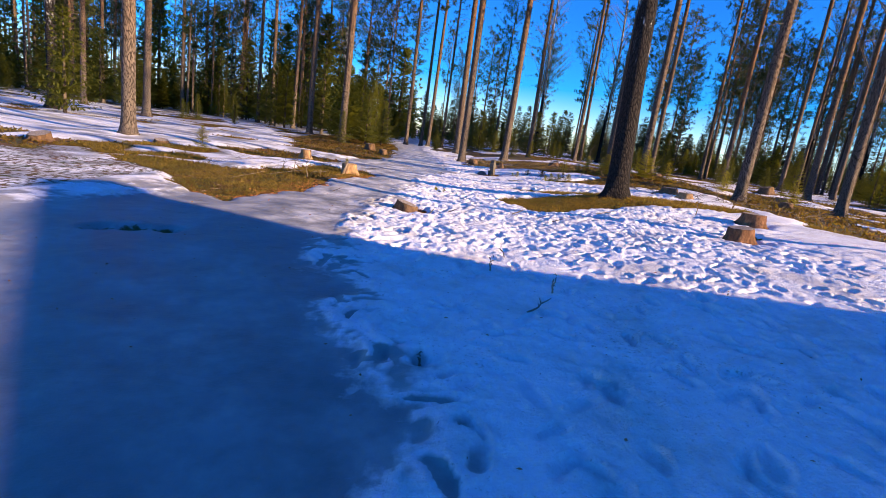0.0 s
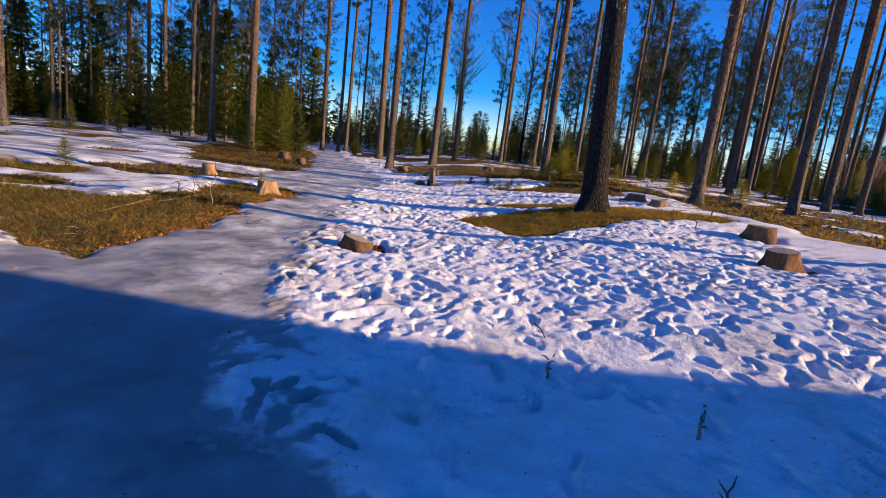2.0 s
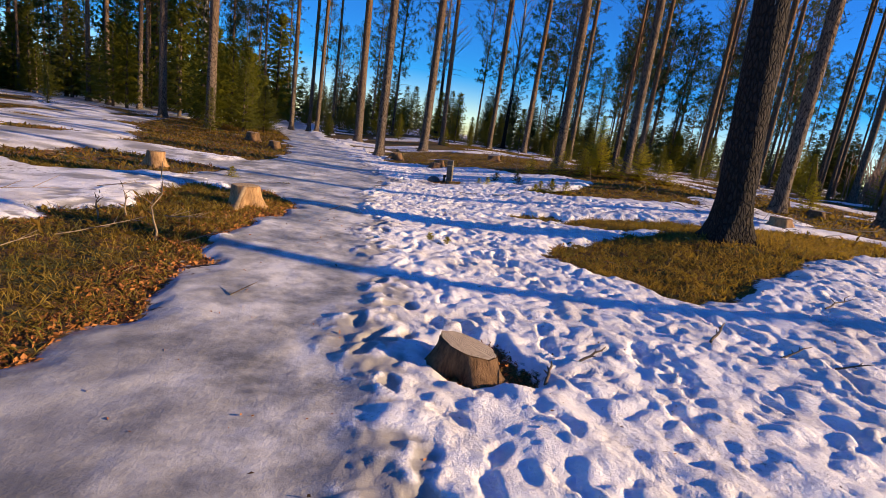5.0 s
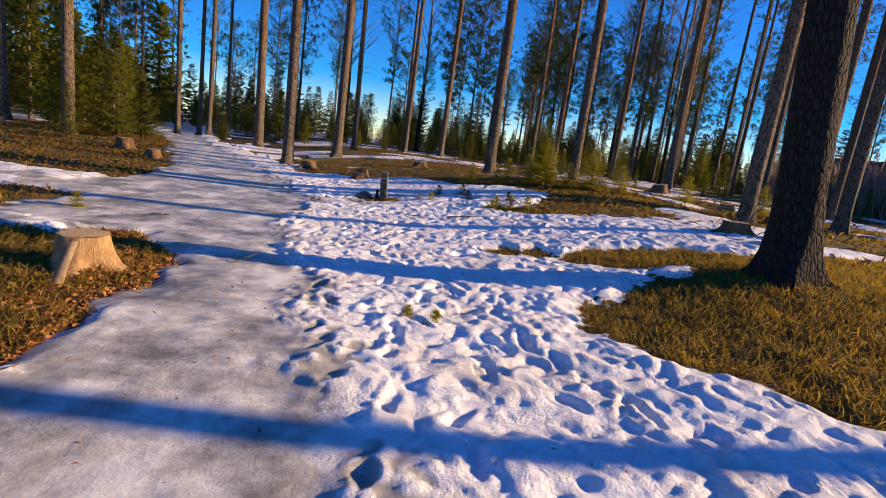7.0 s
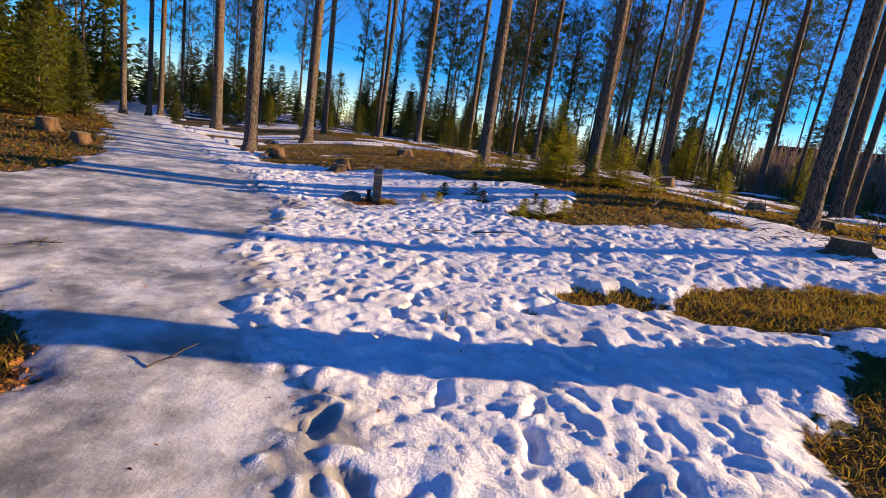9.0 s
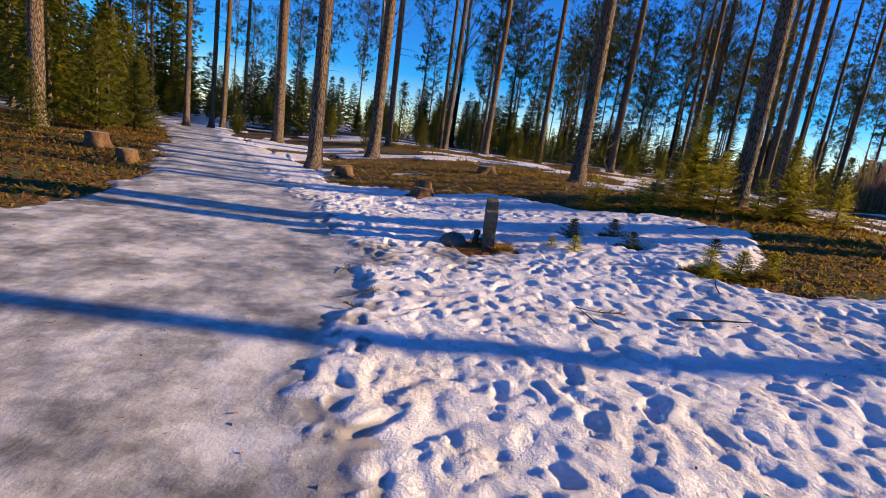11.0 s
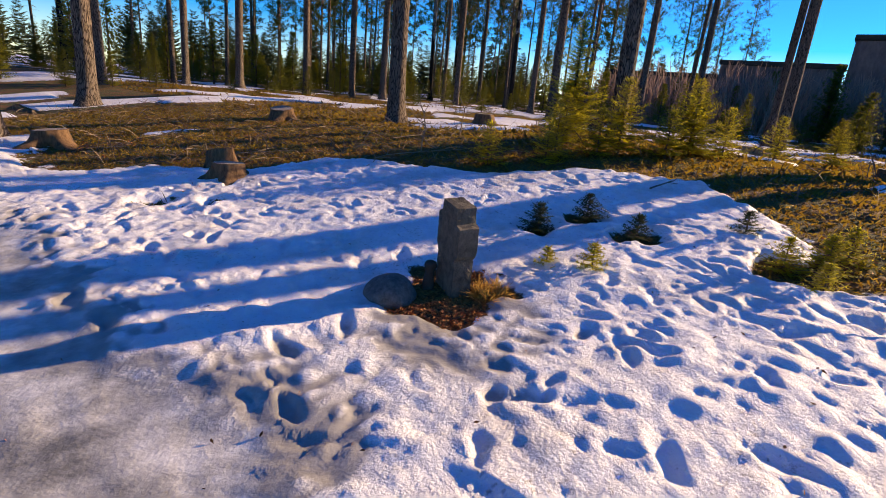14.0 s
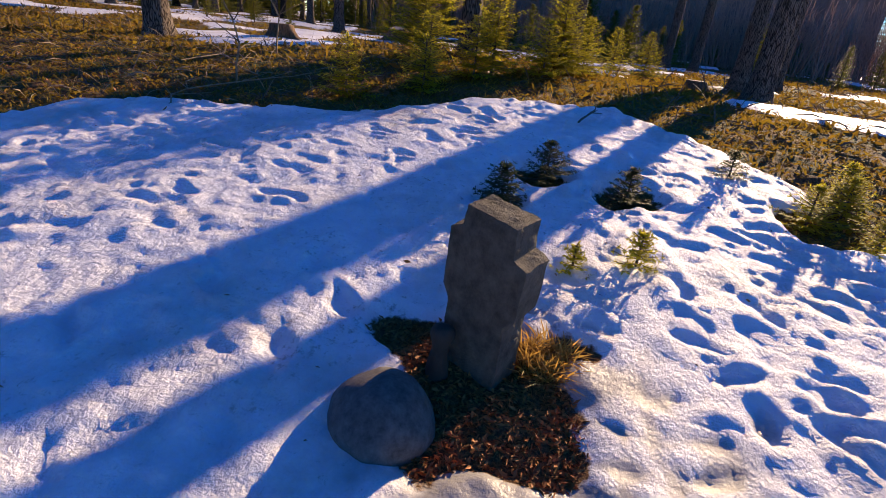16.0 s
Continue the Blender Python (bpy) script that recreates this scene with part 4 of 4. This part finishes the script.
# ---- standing stone and boulder ----
def make_stone():
    """A hewn stone cross stump: a broad slab with two short shoulders."""
    bm = bmesh.new()
    outline = [(-0.17, -0.12), (0.17, -0.12), (0.165, 0.12), (0.155, 0.24), (0.205, 0.28), (0.215, 0.48), (0.14, 0.50), (0.135, 0.61), (-0.125, 0.63), (-0.14, 0.55), (-0.20, 0.53), (-0.205, 0.30), (-0.16, 0.25), (-0.165, 0.12)]
    front = [bm.verts.new((x, -0.085, z)) for x, z in outline]
    back = [bm.verts.new((x, 0.085, z)) for x, z in outline]
    bm.faces.new(front)
    bm.faces.new(back[::-1])
    for i in range(len(outline)):
        j = (i + 1) % len(outline)
        bm.faces.new((front[j], front[i], back[i], back[j]))
    bmesh.ops.recalc_face_normals(bm, faces=bm.faces)
    bmesh.ops.triangulate(bm, faces=[f for f in bm.faces if len(f.verts) > 4])
    bmesh.ops.subdivide_edges(bm, edges=bm.edges, cuts=3, use_grid_fill=True)
    bmesh.ops.subdivide_edges(bm, edges=[e for e in bm.edges if e.calc_length() > 0.03], cuts=1, use_grid_fill=True)
    for v in bm.verts:
        n = noise.noise_vector(v.co * 14) * 0.006 + noise.noise_vector(v.co * 45) * 0.0035
        v.co += n
    me = bpy.data.meshes.new("standing_stone")
    bm.to_mesh(me)
    bm.free()
    me.materials.append(STONE)
    return new("standing_stone", me)


stone = make_stone()
stone.matrix_basis = pose(1.52, 20.72, top(1.52, 20.72) + 0.02, 2, 3, -111) @ Matrix.Diagonal((0.74, 0.85, 0.96, 1))
tagged(stone, "rough grey hewn stone marker standing in bare litter", "stone")

bm = bmesh.new()
bmesh.ops.create_icosphere(bm, subdivisions=4, radius=1)
for v in bm.verts:
    v.co *= 1 + 0.10 * noise.noise(v.co * 1.3) + 0.02 * noise.noise(v.co * 5)
    v.co = Vector((v.co.x * 0.17, v.co.y * 0.15, max(v.co.z, -0.7) * 0.14))
me = bpy.data.meshes.new("boulder")
bm.to_mesh(me)
bm.free()
me.materials.append(BOULDER)
me.polygons.foreach_set("use_smooth", [True] * len(me.polygons))
boulder = new("boulder", me)
boulder.matrix_basis = pose(1.13, 20.93, top(1.13, 20.93) - 0.005, 0, 0, 20) @ Matrix.Diagonal((1.15, 1.15, 1.1, 1))
tagged(boulder, "smooth rounded grey boulder beside the standing stone", "boulder")


# ---- old concrete walls ----
def concrete_wall(ax, ay, bx, by, ztop, thick, label):
    """An upright concrete wall with a darker coping, between two places."""
    wall = new("concrete_wall")
    L, a = math.hypot(bx - ax, by - ay), math.degrees(math.atan2(by - ay, bx - ax))
    wall.matrix_basis = pose(ax, ay, -0.4, 0, 0, a)
    H = ztop + 0.4
    for name, x0, x1, y0, y1, z0, z1, mat in (("wall_body", 0, L, 0, thick, 0, H - 0.35, CONCRETE), ("coping", -0.1, L + 0.1, -0.12, thick + 0.12, H - 0.35, H, COPING)):
        bm = bmesh.new()
        bmesh.ops.create_cube(bm, size=1, matrix=Matrix.Translation(((x0 + x1) / 2, (y0 + y1) / 2, (z0 + z1) / 2)) @ Matrix.Diagonal((x1 - x0, y1 - y0, z1 - z0, 1)))
        bmesh.ops.bevel(bm, geom=bm.edges[:], offset=0.04, segments=2, affect="EDGES")
        me = bpy.data.meshes.new(name)
        bm.to_mesh(me)
        bm.free()
        me.materials.append(mat)
        part(name, me, wall)
    return tagged(wall, label, "wall", "concrete walls")


concrete_wall(43.2, 40, 43.2, 31.1, 4.55, 7, "low block of an old concrete ruin behind shrubs")
concrete_wall(43.0, 30.9, 44.1, 23.4, 5.55, 8, "middle block of an old concrete ruin behind shrubs")
concrete_wall(43.6, 23.2, 44.6, 4, 7.35, 9, "tall block of an old concrete ruin behind shrubs")
# out of view: thin stand-in for the building that shades the start
concrete_wall(14.0, 0.5, 27, -16.8, 6.4, 0.6, "unseen tall wall that throws a building's shadow over the path's start")


# ---- sticks and small debris ----
def stick(name, x, y, length, turn, r, seed, label, rise=0.02, mat=None, forks=2):
    rng = random.Random(seed)
    ob = new(name)
    g = Geo()
    pts = [(length * (k / 5 - 0.5), rng.gauss(0, 0.03) * length, rise * k + 0.3 * rng.uniform(0, r)) for k in range(6)]
    g.tube(pts, [r, r * 0.95, r * 0.85, r * 0.75, r * 0.6, r * 0.3], 6)
    part("branch", g.mesh("branch", mat or TWIG), ob)
    for i in range(forks):
        g = Geo()
        p = Vector(pts[2 + i % 3])
        e = Vector((rng.uniform(0.3, 0.8), rng.choice((-1, 1)) * rng.uniform(0.4, 0.9), rng.uniform(0.0, 0.5))).normalized() * length * rng.uniform(0.15, 0.32)
        g.tube([p, p + e * 0.6, p + e], [r * 0.6, r * 0.45, r * 0.2], 5)
        part("twig", g.mesh("twig", mat or TWIG), ob)
    ob.matrix_basis = pose(x, y, top(x, y) + r * 0.6, 0, 0, turn)
    return tagged(ob, label, "stick", "fallen sticks")


for i, (x, y, l, a, r) in enumerate([(1.35, 9.9, .3, 35, .012), (2.0, 9.3, .22, -35, .008), (-2.75, 11.2, .35, -25, .008), (-2.35, 10.7, .2, 20, .006), (0.9, 4.3, .3, 40, .008), (0.75, 6.4, .25, 100, .006), (2.15, 17.7, .6, -35, .012), (1.75, 9.55, .25, 5, .008), (-0.3, 9.4, .16, 60, .012), (0.1, 9.6, .2, 10, .01), (-1.6, 14.9, .25, 10, .006), (0.25, 15.3, .2, 60, .006), (1.2, 18.1, .2, 130, .006), (2.9, 18.4, .2, 60, .007), (3.2, 10.5, .5, 20, .008), (5.0, 20.6, .5, -15, .01)]):
    stick("fallen_stick", x, y, l, a, r, 700 + i, "dark thin fallen stick lying on the snow")
for i, (x, y, l, a) in enumerate([(-3.9, 12.2, .8, 30), (-3.4, 12.9, .9, -40), (-2.95, 12.2, .5, 15), (-4.4, 11.2, .9, 60), (-5.5, 13.3, 1.4, 10), (-4.5, 14.4, .7, -20), (3.9, 24.2, 1.2, 30), (4.6, 23.9, 1.4, -25), (5.2, 24.6, 1.1, 60), (5.8, 25.2, 1.6, 5), (3.0, 25.9, 1.1, -50), (6.8, 24.6, 1.3, 35), (8, 14.5, 1.4, -30), (9, 13.4, 1.6, 20)]):
    stick("dead_branch", x, y, l, a, 0.007, 800 + i, "pale dead branch lying in the moss", 0.03, DEADTWIG, 4)


def dead_shoot(x, y, h, seed, label):
    """A bare crooked sapling with a few forks."""
    rng = random.Random(seed)
    ob = new("bare_shoot")
    pts = [Vector((0.12 * h * math.sin(k * 1.5 + seed) * k / 5, 0.08 * h * math.cos(k * 2 + seed) * k / 5, h * k / 5)) for k in range(6)]
    part("stem", Geo().tube([p - Vector((0, 0, 0.03)) for p in pts], [0.012, 0.011, 0.01, 0.008, 0.006, 0.003], 6).mesh("stem", DEADTWIG), ob)
    for i in range(6):
        p = pts[2 + i % 4]
        e = Vector((rng.gauss(0, 1), rng.gauss(0, 1), rng.uniform(0.3, 1))).normalized() * h * rng.uniform(0.15, 0.4)
        part("twig", Geo().tube([p, p + e * 0.5 + Vector((0, 0, 0.01)), p + e], [0.006, 0.005, 0.002], 5).mesh("twig", TWIG), ob)
    ob.matrix_basis = pose(x, y, top(x, y), 0, 0, 60 * seed)
    return tagged(ob, label, "sapling")


dead_shoot(-3.42, 12.15, 0.62, 1, "bare crooked sapling with pale bark on the bank")
dead_shoot(-3.95, 12.9, 0.34, 2, "bare forked twig in snow on the bank")
dead_shoot(-4.15, 12.7, 0.3, 3, "bare forked twig in snow on the bank")
dead_shoot(6.6, 15.5, 0.6, 4, "bare thin shoot beside a stump")
dead_shoot(5.35, 11.3, 0.35, 5, "bare forked shoot in the snow")
dead_shoot(0.55, 5.6, 0.16, 6, "tiny bare shoot in shaded snow")
dead_shoot(1.1, 4.8, 0.18, 7, "tiny bare shoot in shaded snow")
dead_shoot(-0.05, 3.15, 0.14, 11, "dark mossy twig poking out of shaded snow")
dead_shoot(4.7, 24.2, 1.0, 8, "thin bare shoot in the heath")
dead_shoot(6.3, 24.8, 1.3, 9, "thin bare shoot in the heath")


def split_stake(x, y, label):
    """The grey split root that leans against the fresh stump."""
    g = Geo().tube([(0, 0, -0.03), (0.05, -0.03, 0.15), (0.12, -0.05, 0.34)], [0.045, 0.035, 0.022], 7, lambda i, th: 1 + 0.25 * math.sin(3 * th))
    ob = new("split_root", g.mesh("split_root", DEADTWIG))
    ob.matrix_basis = pose(x, y, top(x, y), 0, 0, 20)
    return tagged(ob, label, "root")


split_stake(-3.0, 14.05, "pale split root leaning beside the sawn stump")


def spruce_twig(x, y, length, turn, seed, label):
    """A broken green spruce twig lying on the ice."""
    rng = random.Random(seed)
    ob, stem, leaves = new("spruce_twig"), Geo(), Geo()
    pts = [Vector((length * (k / 5 - 0.5), 0.10 * length * math.sin(k * 0.9 + seed), 0.012 + 0.004 * k)) for k in range(6)]
    runs = [(pts, 0.004)]
    for k in (2, 3, 4):
        for side in (-1, 1):
            e = Vector((0.7, side * rng.uniform(0.5, 0.9), rng.uniform(0.05, 0.3))) * length * rng.uniform(0.16, 0.26)
            runs.append(([pts[k], pts[k] + e * 0.5, pts[k] + e], 0.0025))
    for run, r in runs:
        stem.tube(run, [r] * len(run), 5)
        for a, b in list(zip(run, run[1:]))[(2 if r > 0.003 else 0):]:
            for q in range(max(6, int((b - a).length / 0.004))):
                d = ((b - a).normalized() * 0.7 + Vector((rng.gauss(0, 0.5), rng.gauss(0, 0.6), abs(rng.gauss(0, 0.5))))).normalized()
                leaves.blade(a.lerp(b, rng.random()), d, rng.uniform(0.016, 0.026), 0.004)
    part("stem", stem.mesh("stem", TWIG), ob)
    part("foliage", leaves.mesh("foliage", DARK_NEEDLE if "dark" in label else UNDER_NEEDLE, False), ob)
    ob.matrix_basis = pose(x, y, top(x, y), 0, 0, turn)
    return tagged(ob, label, "twig", "broken spruce twigs")


spruce_twig(-0.5, 19.7, 0.26, 70, 1, "broken green spruce twig lying on grey ice")
spruce_twig(-0.47, 18.95, 0.30, 35, 2, "broken green spruce twig at the edge of the ice")
spruce_twig(1.42, 18.2, 0.42, -35, 3, "dark broken spruce twig lying on the snow")
spruce_twig(-0.62, 18.6, 0.16, 120, 4, "small broken spruce twig on grey ice")
spruce_twig(-0.3, 13.0, 0.24, 15, 5, "small green spruce twig in trodden snow")
spruce_twig(-2.72, 17.45, 0.42, 10, 6, "low green spruce twig frozen into the ice")


def old_stub(x, y, label):
    """A dark weathered stub with a rounded head."""
    g = Geo().tube([(0, 0, -0.04), (0, 0, 0.05), (0.004, 0, 0.11), (0.008, 0, 0.135), (0.01, 0, 0.165), (0.01, 0, 0.19), (0.01, 0, 0.20)], [0.045, 0.04, 0.03, 0.034, 0.046, 0.04, 0.02], 12, lambda i, th: 1 + 0.06 * math.sin(3 * th + i))
    ob = new("old_stub", g.mesh("old_stub", COPING))
    ob.matrix_basis = pose(x, y, top(x, y), 3, -4, 0)
    return tagged(ob, label, "stub")


old_stub(1.40, 20.84, "dark weathered stub with a rounded head beside the stone")

# bare shrubs before the far walls
brng = random.Random(77)
for i in range(26):
    ob = new("bare_shrub")
    g = Geo()
    for _ in range(55):
        a, h = brng.uniform(0, 6.28), brng.uniform(1.6, 4.2)
        b = Vector((brng.gauss(0, 0.9), brng.gauss(0, 0.9), 0))
        e = Vector((math.cos(a) * 0.22 * h, math.sin(a) * 0.22 * h, h))
        g.tube([b, b + e * 0.55, b + e], [0.035, 0.026, 0.012], 3, cap=False)
        for _ in range(3):
            q = b + e * brng.uniform(0.4, 0.9)
            w = Vector((brng.gauss(0, 0.35), brng.gauss(0, 0.35), brng.uniform(0.2, 0.8)))
            g.tube([q, q + w], [0.016, 0.008], 3, cap=False)
    tagged(part("twig_work", g.mesh("twig_work", BRUSH), ob), kind="stuff")
    x, y = 37.5 + brng.uniform(-5, 4), 7 + i * 1.15
    ob.matrix_basis = pose(x, y, top(x, y) - 0.05, 0, 0, 0)
    tagged(ob, "leafless reddish-brown shrub thicket before a concrete wall", "shrub", "bare shrubs")
